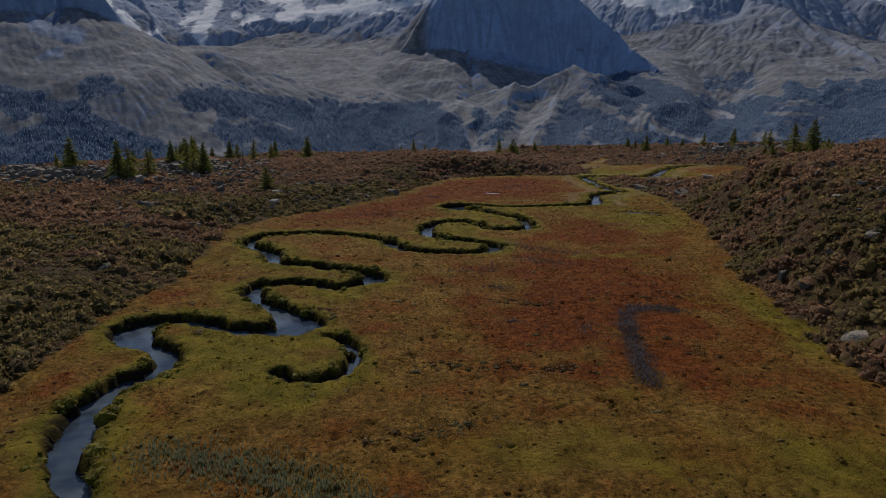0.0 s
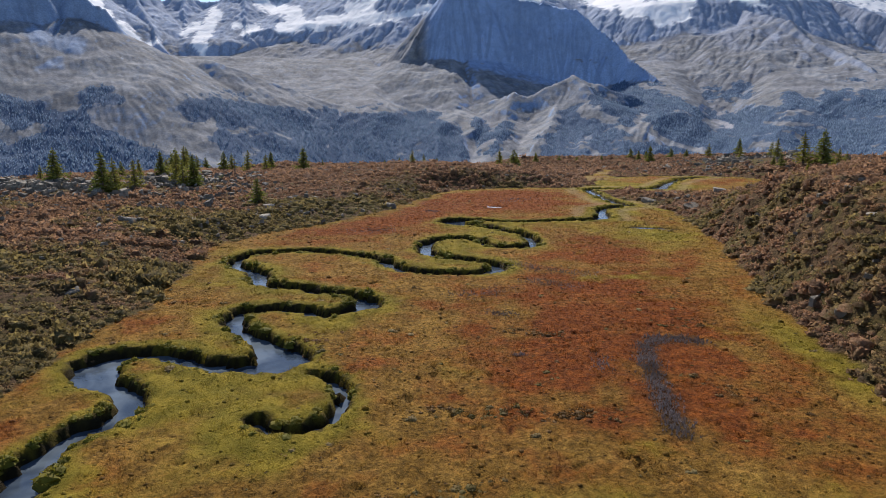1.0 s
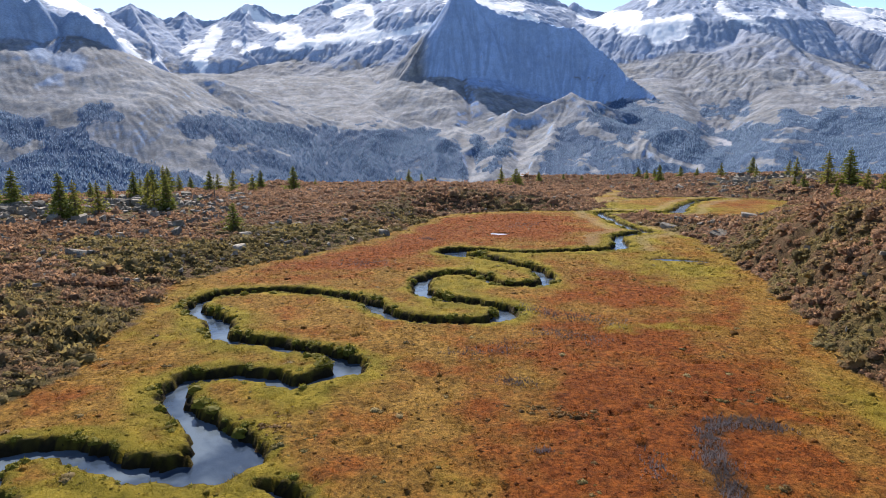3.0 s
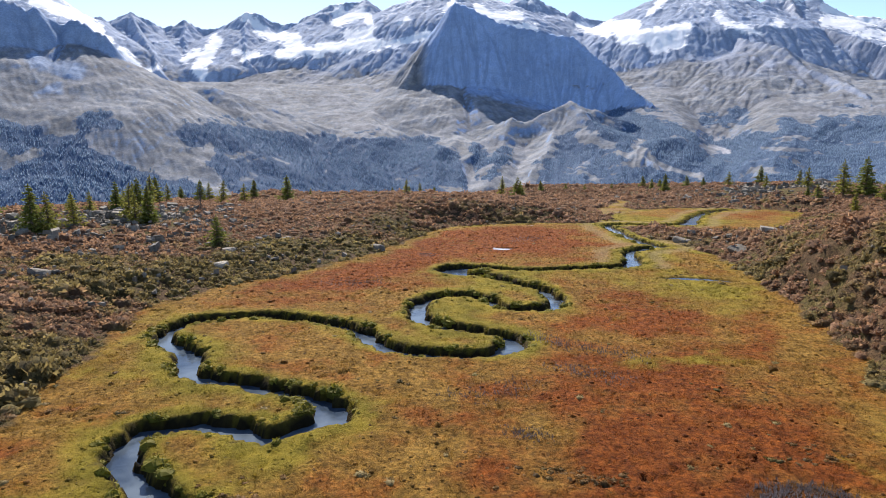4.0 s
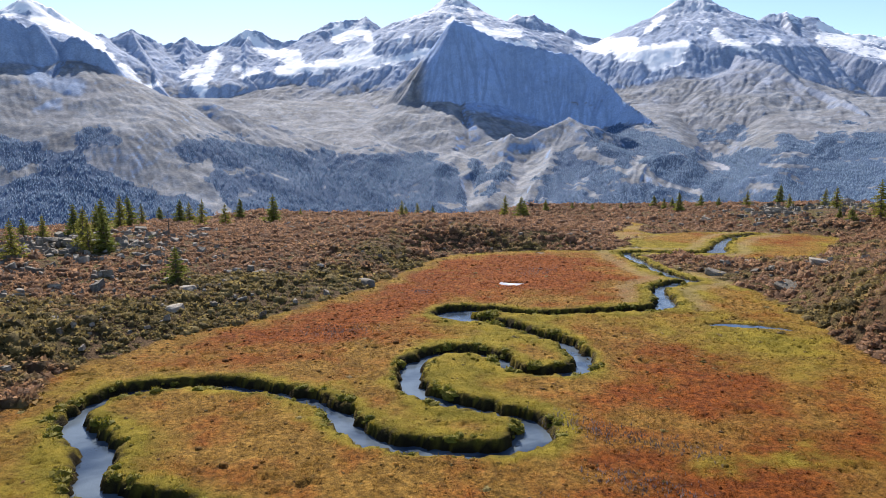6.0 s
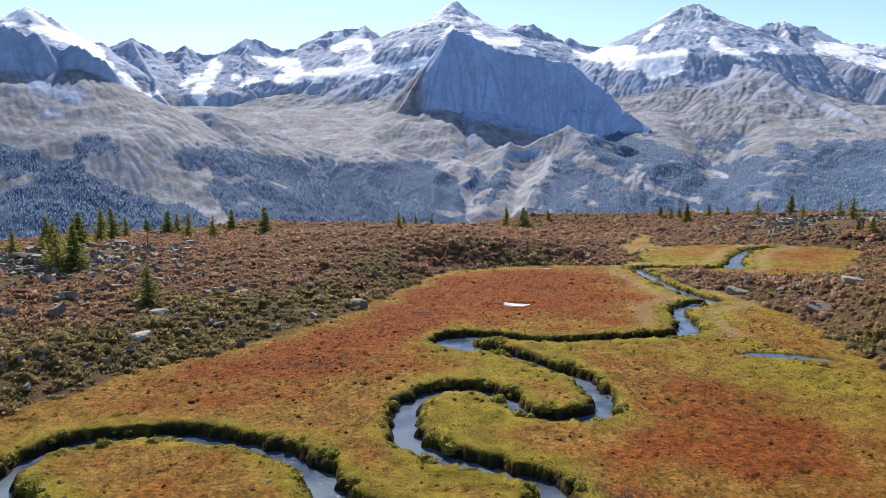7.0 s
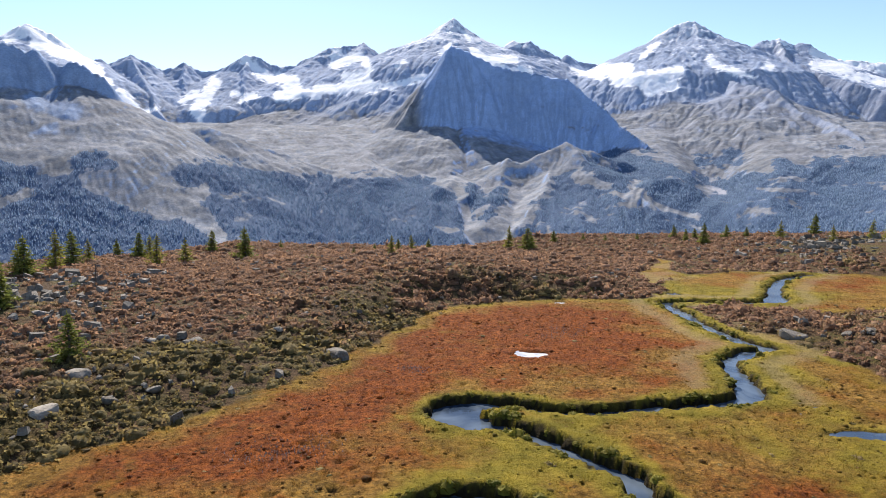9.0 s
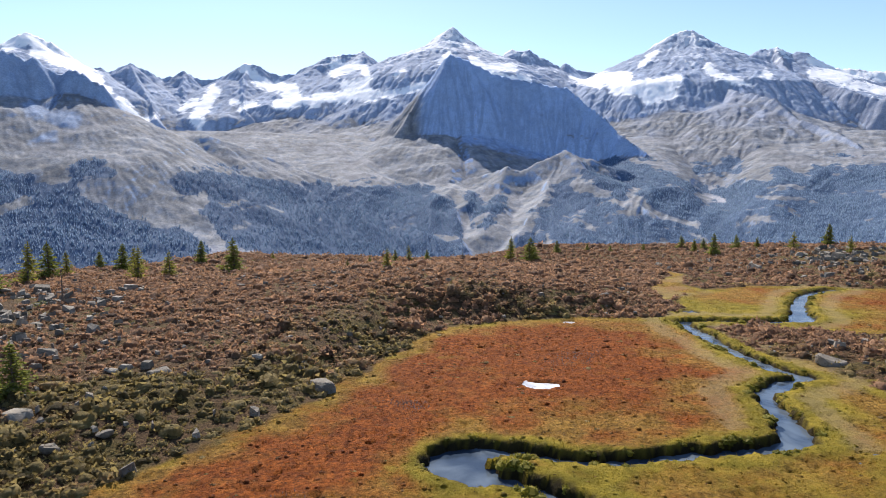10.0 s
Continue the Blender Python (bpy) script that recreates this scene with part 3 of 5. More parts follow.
MZ += 30 * step(1150, 1500, MD) * step(3200, 2300, MD) * (ridged(MA * 2000 / 330 + 0.35 * fbm(MX / 500, MY / 500, 3, 79), MD / 2600, 4, 77) - 0.9)
OWNER, ALONG, DOWN = np.zeros(MX.shape, int), MA * 2400, np.full(MX.shape, 300.0)
NAMES = ["valley_side", "snowy_range", "dark_mountain", "grassy_mountain", "rocky_massif"]
for k, (name, rows, s1, s2, *rest) in enumerate(RIDGES):
    d1, s3 = rest or (1e6, 0)
    nodes, run = ridge_nodes(rows), 900.0 * k
    for n, (a, b, (_, _, _, w0), (_, _, _, w1)) in enumerate(zip(nodes[:-1], nodes[1:], rows[:-1], rows[1:])):
        e = b[:2] - a[:2]
        size = math.hypot(*e)
        raw = ((wx_ - a[0]) * e[0] + (wy_ - a[1]) * e[1]) / size ** 2
        t = np.clip(raw, 0, 1)
        d = np.hypot(wx_ - a[0] - t * e[0], wy_ - a[1] - t * e[1])
        d0 = w0 + (w1 - w0) * t
        h = a[2] + (b[2] - a[2]) * t - s1 * np.minimum(d, d0) - s2 * np.clip(d - d0, 0, d1 - d0) - s3 * np.maximum(d - d1, 0)
        behind = np.maximum(0, -raw * size) if n == 0 else behind
        if name == "grassy_mountain":
            h -= 0.9 * behind      # a spur does not swell out behind its root
        u = run + t * size
        near = d < 300
        v = u[near]
        h[near] += (9 * perlin(v / 60, v * 0, 73) + 8 * (0.5 - np.abs(perlin(v / 30, v * 0, 74)) * 2.2) + 4 * perlin(v / 11, v * 0, 75)) * np.exp(-d[near] / 60) * step(100, 450, h[near])
        ahead = h > MZ
        OWNER, ALONG, DOWN = np.where(ahead, NAMES.index(name), OWNER), np.where(ahead, u, ALONG), np.where(ahead, d, DOWN)
        MZ = np.maximum(MZ, h)
        run += size
m1, m2, m4 = fbm(MX / 300, MY / 300, 4, 101), fbm(MX / 90, MY / 90, 4, 105), fbm(MX / 28, MY / 28, 3, 117, 0.6)
# snowfields, woods, open ground and some painted shade: strokes from azimuth and steepness of sight to the same, with
# half their width (degrees)
SNOW_WEST = [(-32.5, 9.2, -31.0, 10.0, 0.45), (-31.0, 9.9, -29.5, 9.2, 0.65), (-30.7, 8.9, -29.0, 8.4, 0.40), (-29.5, 9.0, -26.8, 7.2, 0.50), (-27.5, 7.4, -26.1, 6.5, 0.30), (-25.3, 5.8, -23.9, 4.5, 0.30),
             (-23.8, 4.4, -22.8, 4.8, 0.15), (-18.4, 7.0, -19.9, 4.6, 0.45), (-19.8, 6.0, -20.8, 5.4, 0.25), (-19.3, 4.7, -19.6, 3.9, 0.20), (-16.0, 8.9, -14.5, 7.7, 0.45), (-17.0, 6.1, -15.3, 6.0, 0.20),
             (-16.4, 5.5, -15.7, 6.0, 0.25), (-14.3, 7.6, -12.0, 7.3, 0.40), (-13.4, 6.0, -11.1, 6.4, 0.40), (-12.7, 6.8, -10.2, 6.1, 0.35), (-10.2, 6.6, -5.9, 7.2, 0.45)]
SNOW_MID = [(-8.5, 9.8, -8.8, 8.8, 0.40), (-8.5, 8.9, -6.6, 9.6, 0.40), (-6.4, 9.6, -5.9, 8.4, 0.30), (-7.8, 7.8, -6.2, 7.9, 0.45), (-7.6, 7.1, -5.5, 7.0, 0.45), (-5.5, 7.2, -3.6, 7.2, 0.30), (-4.0, 7.1, -1.2, 7.9, 0.30),
            (-3.6, 8.6, -2.8, 9.1, 0.15), (0.8, 12.0, 1.2, 12.4, 0.20), (1.6, 12.0, 2.7, 10.9, 0.15), (0.1, 9.8, 1.0, 10.5, 0.15), (2.9, 10.0, 4.5, 9.0, 0.30), (4.5, 9.4, 6.4, 9.3, 0.35), (4.5, 8.7, 7.7, 8.4, 0.30)]
SNOW_EAST = [(11.4, 8.5, 13.6, 7.9, 0.30), (13.6, 8.3, 15.8, 8.3, 0.50), (15.0, 7.6, 17.7, 7.4, 0.60), (17.6, 7.7, 19.6, 7.9, 0.50), (17.2, 7.1, 19.2, 7.0, 0.55), (17.5, 6.5, 18.3, 6.5, 0.25), (18.0, 10.3, 16.9, 9.3, 0.20),
             (22.1, 8.9, 22.7, 8.2, 0.30), (22.7, 8.2, 25.2, 7.4, 0.20), (26.1, 8.2, 26.4, 8.0, 0.20), (26.9, 10.0, 27.6, 9.4, 0.15), (29.3, 8.9, 30.8, 8.2, 0.35), (29.4, 8.0, 31.6, 7.4, 0.35), (30.8, 8.1, 33.9, 7.5, 0.30),
             (31.9, 7.0, 33.9, 6.4, 0.25)]
WOODS_AND_SHADE_WEST = [(-36, -5.2, -27.0, -5.1, 2.5), (-32.0, -2.6, -26.9, -2.9, 1.25), (-33.3, -0.4, -31.9, -1.0, 0.75), (-31.2, -1.4, -28.7, -1.4, 0.6), (-27.0, -5.1, -20.9, -6.2, 1.75), (-20.9, -0.5, -19.8, -0.7, 0.9),
              (-18.7, -0.5, -16.8, -1.0, 1.1), (-16.8, -3.1, -10.3, -4.1, 2.7), (-15.9, -1.0, -11.3, -1.2, 0.9), (-10.3, -4.1, 0.4, -4.1, 2.5), (-10.3, -1.7, -0.6, -1.9, 1.0), (-3.6, -6.1, 0.9, -6.0, 1.5),
              # the last two strokes paint a steep facet's shade as dark wood
              (2.8, -1.4, 3.6, -2.3, 0.4), (5.3, -2.1, 4.3, -4.0, 0.25), (-28.2, 0.3, -26.0, 0.2, 0.5), (-27.3, 0.7, -26.6, 1.0, 0.3)]
WOODS_EAST = [(9.2, -4.0, 7.8, -5.9, 1.0), (11.1, -1.5, 13.9, -2.9, 1.4), (11.1, -3.9, 16.8, -4.7, 2.0), (12.9, 0.4, 15.7, -0.5, 0.7), (14.7, 1.4, 20.2, -0.9, 0.9), (18.0, -0.5, 21.5, -1.4, 0.7),
              (20.3, -3.7, 24.6, -3.5, 2.0), (24.1, -1.8, 36, -1.9, 1.4), (24.6, -4.0, 37, -3.5, 2.5), (30.2, 0.1, 36, 0.1, 1.1), (27.5, 0.5, 29.8, 0.1, 0.6), (21.8, 0.9, 24.3, 1.4, 0.3)]
CLEARINGS = [(-24.8, -0.3, -22.0, -3.5, 0.6), (-22.4, -1.6, -19.1, -4.4, 0.9), (-20.3, -3.5, -18.2, -5.4, 0.7), (-33.4, -2.6, -31.3, -1.8, 0.45), (1.3, 0.8, 2.9, -5.5, 0.5), (3.8, -0.6, 5.7, 0.9, 0.5),
             (7.7, -1.1, 5.4, -6.0, 0.7), (5.8, -4.0, 4.4, -6.5, 0.4), (16.2, -1.2, 18.0, -2.6, 0.3), (18.0, -2.6, 21.6, -3.6, 0.35), (19.9, -3.7, 22.5, -4.8, 0.2), (21.5, -1.1, 23.6, -1.5, 0.3),
             (25.9, -1.2, 29.2, -1.3, 0.25), (20.1, 0.9, 21.4, 0.0, 0.2), (-8.9, -0.5, -8.8, -0.9, 0.1), (-9.8, -2.6, -10.0, -4.1, 0.08)]
# last stroke is painted shade: blue rock tone along dark_mountain's shadowed foot
OUTCROPS_AND_SHADE = [(-30.9, 4.6, -28.4, 4.3, 0.7), (-29.6, 3.0, -31.0, 2.5, 0.2), (22.4, 7.1, 28.1, 3.9, 0.25), (2.6, 3.6, 9.0, 2.3, 0.6)]


def cover(strokes, nearest=0):
    """Degrees inside the strokes (negative outside)."""
    sight, best = np.degrees(np.arctan2(MZ - 10, MD)), np.full(MX.shape, -9.0)
    for a0, e0, a1, e1, w in strokes:
        t = np.clip(((AZ - a0) * (a1 - a0) + (sight - e0) * (e1 - e0)) / ((a1 - a0) ** 2 + (e1 - e0) ** 2 + 1e-6), 0, 1)
        best = np.maximum(best, w - np.hypot(AZ - a0 - t * (a1 - a0), sight - e0 - t * (e1 - e0)))
    return np.where(MD > nearest, best, -9.0)


SNOWS = SNOW_WEST + SNOW_MID + SNOW_EAST
bare = 1 - 0.8 * step(-0.25, 0.1, cover(SNOWS, 3350))
crag = np.array([0.35, 0.9, 0.5, 0.5, 0.7])[OWNER] * bare
MZ += crag * (14 * (ridged(MX / 430, MY / 430, 6, 91, 0.5) - 0.8) + 6 * (ridged((MX + 60 * m1) / 120, (MY + 60 * m2) / 150, 4, 92, 0.55) - 0.7))
# gullies that run down from the crests, here and there
along = ALONG / 120 + 1.3 * fbm(MX / 320, MY / 320, 4, 94)
ribs = ridged(along, DOWN / 900 + 3.3 * OWNER, 5, 95, 0.55) - 0.8
MZ += bare * 9 * np.array([0.12, 0.5, 0.12, 0.14, 0.6])[OWNER] * step(-0.25, 0.45, fbm(MX / 260, MY / 260, 3, 96)) * ribs * step(0, 130, DOWN)
before = MZ.copy()


def erode(z, rounds, drops, steps, carry):
    """Rain that runs down the slopes, cuts gullies and lays down fans."""
    rows, cols = z.shape
    dr, da = np.gradient(MD[:, 0]), MD[:, 0] * (maz[1] - maz[0])
    for k in range(rounds):
        r = np.random.default_rng(300 + k)
        i, j = r.uniform(35, rows - 3, drops), r.uniform(2, cols - 3, drops)
        vi, vj, load = np.zeros(drops), np.zeros(drops), np.zeros(drops)
        for n in range(steps):
            i0, j0 = i.astype(int), j.astype(int)
            fi, fj = i - i0, j - j0
            z00, z01, z10, z11 = z[i0, j0], z[i0, j0 + 1], z[i0 + 1, j0], z[i0 + 1, j0 + 1]
            here = (z00 * (1 - fj) + z01 * fj) * (1 - fi) + (z10 * (1 - fj) + z11 * fj) * fi
            gi = ((z10 - z00) * (1 - fj) + (z11 - z01) * fj) / dr[i0]
            gj = ((z01 - z00) * (1 - fi) + (z11 - z10) * fi) / da[i0]
            vi, vj = 0.25 * vi - 0.75 * gi, 0.25 * vj - 0.75 * gj
            si, sj = vi / dr[i0], vj / da[i0]
            far = np.maximum(np.maximum(np.abs(si), np.abs(sj)), 1e-9)
            ni, nj = np.clip(i + si / far, 32, rows - 2.01), np.clip(j + sj / far, 1, cols - 2.01)
            a0, b0 = ni.astype(int), nj.astype(int)
            fa, fb = ni - a0, nj - b0
            there = (z[a0, b0] * (1 - fb) + z[a0, b0 + 1] * fb) * (1 - fa) + (z[a0 + 1, b0] * (1 - fb) + z[a0 + 1, b0 + 1] * fb) * fa
            drop = here - there
            room = carry * np.maximum(drop, 0.05) * 0.985 ** n
            give = np.where(drop < 0, np.minimum(-drop, load), np.where(load > room, 0.08 * (load - room), -np.minimum(0.12 * (room - load), 0.5 * drop)))
            cell = i0 * cols + j0
            give = np.clip(give, -0.6, 0.6) / np.bincount(cell, minlength=rows * cols)[cell]
            load = np.minimum(load - give, 30)
            z += (np.bincount(cell, give * (1 - fi) * (1 - fj), rows * cols) + np.bincount(cell + 1, give * (1 - fi) * fj, rows * cols)
                  + np.bincount(cell + cols, give * fi * (1 - fj), rows * cols) + np.bincount(cell + cols + 1, give * fi * fj, rows * cols)).reshape(rows, cols)
            i, j = ni, nj
    return z


cut = np.clip(erode(MZ.copy(), 8, 32000, 50, 3.0) - before, -30, 8) * step(1450, 1700, MD)
MZ = before + cut * np.array([0.2, 0.2, 0.1, 0.16, 0.26])[OWNER] * (0.15 + 0.85 * (bare - 0.2) / 0.8)
MZ += bare * (1.8 * m4 + 1.2 * fbm(MX / 40, MY / 40, 4, 97, 0.6))
slope = np.hypot(np.gradient(MZ, axis=0) / np.gradient(MD, axis=0), np.gradient(MZ, axis=1) / (MD * np.gradient(MA, axis=1)))
m3 = fbm(along * 0.8, np.where(OWNER == 0, MD, DOWN) / 600, 4, 109)
snow = step(-0.10, 0.10, cover(SNOWS, 3350) + 0.25 * m2 + 0.25 * m4 + 0.1 * m1 + 0.1 * (0.9 - slope))
dust = step(0.05, 0.4, m2 + 0.5 * m3 + 0.6 * m4 + (MZ - 830) / 330) * (MD > 4000) * 0.6
snow = np.maximum(snow, dust)
streak = np.clip(0.5 + 0.4 * m3 + 0.3 * m2 + 0.3 * m4 + 0.05 * cut, 0, 1)
turf = np.clip(step(0.9, 0.65, slope) * step(450, 250, MZ + 150 * m1 + 70 * m2), 0, 1) * (1 - 0.85 * step(-0.2, 0.4, cover(OUTCROPS_AND_SHADE) + 0.5 * m2 + 0.3 * m4))
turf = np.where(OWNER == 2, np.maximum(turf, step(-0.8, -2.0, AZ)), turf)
open_ground = cover(CLEARINGS) + 0.25 * m2 + 0.2 * m4
wood = step(-0.3, 0.35, np.minimum(cover(WOODS_AND_SHADE_WEST + WOODS_EAST), 0.55) + 1.1 * m1 + 0.9 * m2 + 0.5 * m4) * (1 - step(-0.15, 0.2, open_ground)) * step(1.4, 1.0, slope) * (1 - 0.7 * step(0.3, 0.6, m3 + 0.3 * m4))
LABELS = {"valley_side": ("steep forested valley side in blue distance", "hillside"), "snowy_range": ("jagged far mountain range with snowfields and glaciers", "mountain range"),
          "dark_mountain": ("shaded rocky pyramid mountain with scree foot", "mountain"), "grassy_mountain": ("grassy mountain with rocky crest and wooded foot", "mountain"),
          "rocky_massif": ("bare grey rocky massif with grassy flanks", "mountain")}
# rock tones include painted haze: brightened and blued so shaded faces look distant
HAZED_ROCKS = {"valley_side": ((0.23, 0.30, 0.43), (0.30, 0.36, 0.48)), "snowy_range": ((0.30, 0.375, 0.51), (0.40, 0.46, 0.58)), "dark_mountain": ((0.27, 0.385, 0.60), (0.33, 0.445, 0.66)),
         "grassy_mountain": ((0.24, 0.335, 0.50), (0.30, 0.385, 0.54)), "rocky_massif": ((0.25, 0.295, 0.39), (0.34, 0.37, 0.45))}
owner_cell = OWNER[:-1, :-1]
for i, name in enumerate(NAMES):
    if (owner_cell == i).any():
        tagged(sheet(name, MX, MY, MZ, owner_cell == i, {"snow": snow, "turf": turf, "wood": wood, "streak": streak}, hazed_mountain_material(name + "_rock", *HAZED_ROCKS[name])), *LABELS[name], kind="structure")


# ---- far woods ----
def joined(name, verts, faces, material, attrs=None, smooth=False):
    """One mesh from arrays of points and triangles."""
    me = bpy.data.meshes.new(name)
    me.vertices.add(len(verts))
    me.vertices.foreach_set("co", np.ascontiguousarray(verts, np.float32).ravel())
    me.loops.add(faces.size)
    me.loops.foreach_set("vertex_index", np.ascontiguousarray(faces, np.int32).ravel())
    me.polygons.add(len(faces))
    me.polygons.foreach_set("loop_start", np.arange(0, faces.size, 3, dtype=np.int32))
    me.polygons.foreach_set("loop_total", np.full(len(faces), 3, np.int32))
    me.polygons.foreach_set("use_smooth", np.full(len(faces), smooth))
    me.update(calc_edges=True)
    for key, values in (attrs or {}).items():
        me.attributes.new(key, "FLOAT", "POINT").data.foreach_set("value", np.ascontiguousarray(values, np.float32))
    me.materials.append(material)
    return new(name, me)


def scattered(name, kinds, x, y, z, size, tall, material, attrs=None, smooth=False):
    """Many copies of a few small shapes, each turned and sized, in one mesh. kinds: pairs of points and triangles."""
    pick, turn = rng.integers(0, len(kinds), len(x)), rng.uniform(0, 2 * math.pi, len(x))
    vs, fs, cols, base = [], [], {k: [] for k in (attrs or {})}, 0
    for k, (kv, kf) in enumerate(kinds):
        m = np.where(pick == k)[0]
        if not len(m):
            continue
        c, s_ = np.cos(turn[m])[:, None], np.sin(turn[m])[:, None]
        px = (kv[:, 0] * c - kv[:, 1] * s_) * size[m, None] + x[m, None]
        py = (kv[:, 0] * s_ + kv[:, 1] * c) * size[m, None] + y[m, None]
        pz = kv[:, 2] * tall[m, None] + z[m, None]
        vs.append(np.stack([px, py, pz], -1).reshape(-1, 3))
        fs.append((kf[None] + (np.arange(len(m)) * len(kv))[:, None, None]).reshape(-1, 3) + base)
        for key in cols:
            cols[key].append(np.repeat(attrs[key][m], len(kv)))
        base += len(m) * len(kv)
    return joined(name, np.vstack(vs), np.vstack(fs), material, {k: np.concatenate(v) for k, v in cols.items()}, smooth)


def spire(sides, r):
    """A far conifer: a slim uneven cone."""
    ring = [(math.cos(a) * q, math.sin(a) * q, r.uniform(0, 0.12)) for a, q in [(2 * math.pi * k / sides + r.uniform(-0.3, 0.3), r.uniform(0.75, 1.2)) for k in range(sides)]]
    return np.array(ring + [(r.uniform(-0.1, 0.1), r.uniform(-0.1, 0.1), 1)]), np.array([(k, (k + 1) % sides, sides) for k in range(sides)])


# needles far paler and bluer than foliage: distance haze put into their colour
HAZED_WOOD = leaf_material("hazed_far_conifers", (0.145, 0.225, 0.34), (0.18, 0.265, 0.37), (0.175, 0.25, 0.33), glow=0.03)
visible = np.degrees(np.arctan2(MZ - 10, MD)) > -8.0
odds = (wood * visible * (MD > 1350) * (MD < 3300) * (MD / 2000) ** 0.7 * np.gradient(mdist)[:, None]).ravel()
chosen = rng.choice(len(odds), 64000, p=odds / odds.sum())
jx, jy = rng.uniform(-7, 7, len(chosen)), rng.uniform(-7, 7, len(chosen))
fh = rng.uniform(3.5, 8, len(chosen)) * (1 + 0.4 * m1.ravel()[chosen])
tagged(scattered("far_woods", [spire(4, np.random.default_rng(k)) for k in range(6)], MX.ravel()[chosen] + jx, MY.ravel()[chosen] + jy, MZ.ravel()[chosen] - 2.0, fh * 0.25, fh, HAZED_WOOD, None, True),
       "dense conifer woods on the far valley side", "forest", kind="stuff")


# ---- heath, grass and sedge ----
def grid_at(values, x, y):
    """The sheet's values at places, between its points."""
    i, j = np.clip(np.searchsorted(gx, x) - 1, 0, len(gx) - 2), np.clip(np.searchsorted(gy, y) - 1, 0, len(gy) - 2)
    u, v = (x - gx[i]) / (gx[i + 1] - gx[i]), (y - gy[j]) / (gy[j + 1] - gy[j])
    return (values[j, i] * (1 - u) + values[j, i + 1] * u) * (1 - v) + (values[j + 1, i] * (1 - u) + values[j + 1, i + 1] * u) * v


def dome(rings, sides, lump, leaves, leaf, r):
    """A lumpy cushion of foliage with leaf tips standing out of it."""
    pts, faces = [(0, 0, 1 + r.uniform(-0.1, 0.1))], []
    for k in range(1, rings + 1):
        a = k / rings * math.pi / 2
        for i in range(sides):
            b = (i + 0.5 * (k % 2)) / sides * 2 * math.pi
            q = 1 + r.uniform(-lump, lump)
            pts.append((math.sin(a) * math.cos(b) * q, math.sin(a) * math.sin(b) * q, math.cos(a) * q - (0.25 if k == rings else 0)))
    for i in range(sides):
        faces.append((0, 1 + i, 1 + (i + 1) % sides))
        for k in range(rings - 1):
            p, n = 1 + k * sides, 1 + (k + 1) * sides
            faces += [(p + i, n + i, n + (i + 1) % sides), (p + i, n + (i + 1) % sides, p + (i + 1) % sides)]
    for _ in range(leaves):
        a, b = r.uniform(0.1, 1.35), r.uniform(0, 2 * math.pi)
        d = np.array((math.sin(a) * math.cos(b), math.sin(a) * math.sin(b), math.cos(a)))
        side = np.cross(d, r.normal(size=3))
        side /= np.linalg.norm(side)
        tip = d * (1 + leaf * r.uniform(0.6, 1.4)) + r.normal(size=3) * leaf * 0.35
        n = len(pts)
        pts += [tuple(d * 0.92 - side * leaf * 0.35), tuple(d * 0.92 + side * leaf * 0.35), tuple(tip)]
        faces.append((n, n + 1, n + 2))
    return np.array(pts), np.array(faces)


def tuft(blades, lean, wide, r):
    pts, faces = [], []
    for _ in range(blades):
        b, l, h = r.uniform(0, 2 * math.pi), r.uniform(0.1, lean), r.uniform(0.6, 1.1)
        d = np.array((math.cos(b), math.sin(b), 0))
        s_ = np.array((-d[1], d[0], 0)) * wide
        o = d * r.uniform(0, 0.35)
        n = len(pts)
        pts += [tuple(o - s_), tuple(o + s_), tuple(o + d * l + np.array((0, 0, h)))]
        faces.append((n, n + 1, n + 2))
    return np.array(pts), np.array(faces)


shape_rng = np.random.default_rng(12)


def jittered(x0, x1, y0, y1, gap):
    a, b = np.meshgrid(np.arange(x0, x1, gap), np.arange(y0, y1, gap))
    a, b = (a + rng.uniform(-0.5, 0.5, a.shape) * gap).ravel(), (b + rng.uniform(-0.5, 0.5, b.shape) * gap).ravel()
    m = np.abs(a) < 0.71 * b + 4
    return a[m], b[m]



def clump(lobes, leaves, r):
    """A sprawling shrub: small cores, thick with leafy twigs that point every way."""
    pts, faces, n = [], [], 0
    for k in range(lobes):
        v, f = dome(2, 5, 0.3, 0, 0, r)
        grow = r.uniform(0.5, 0.8) if k else 0.85
        b, off = r.uniform(0, 2 * math.pi), (r.uniform(0.4, 0.8) if k else 0)
        at, size = np.array((math.cos(b) * off, math.sin(b) * off, 0)), np.array((grow * r.uniform(0.85, 1.2), grow * r.uniform(0.85, 1.2), grow * r.uniform(0.8, 1.15)))
        pts.append(v * size * 0.78 + at)
        faces.append(f + n)
        n += len(v)
        for _ in range(leaves):
            a, c = math.acos(r.uniform(0.05, 1)), r.uniform(0, 2 * math.pi)
            d = np.array((math.sin(a) * math.cos(c), math.sin(a) * math.sin(c), math.cos(a)))
            out = d * 0.6 + r.normal(size=3) * 0.6 + np.array((0, 0, 0.3))
            out /= np.linalg.norm(out)
            side = np.cross(out, r.normal(size=3))
            side *= r.uniform(0.10, 0.2) / (np.linalg.norm(side) + 1e-6)
            o = d * size * r.uniform(0.68, 0.98) + at
            pts.append(np.array((o - side, o + side, o + out * r.uniform(0.22, 0.42))))
            faces.append(np.array(((n, n + 1, n + 2),)))
            n += 3
    return np.vstack(pts), np.vstack(faces)


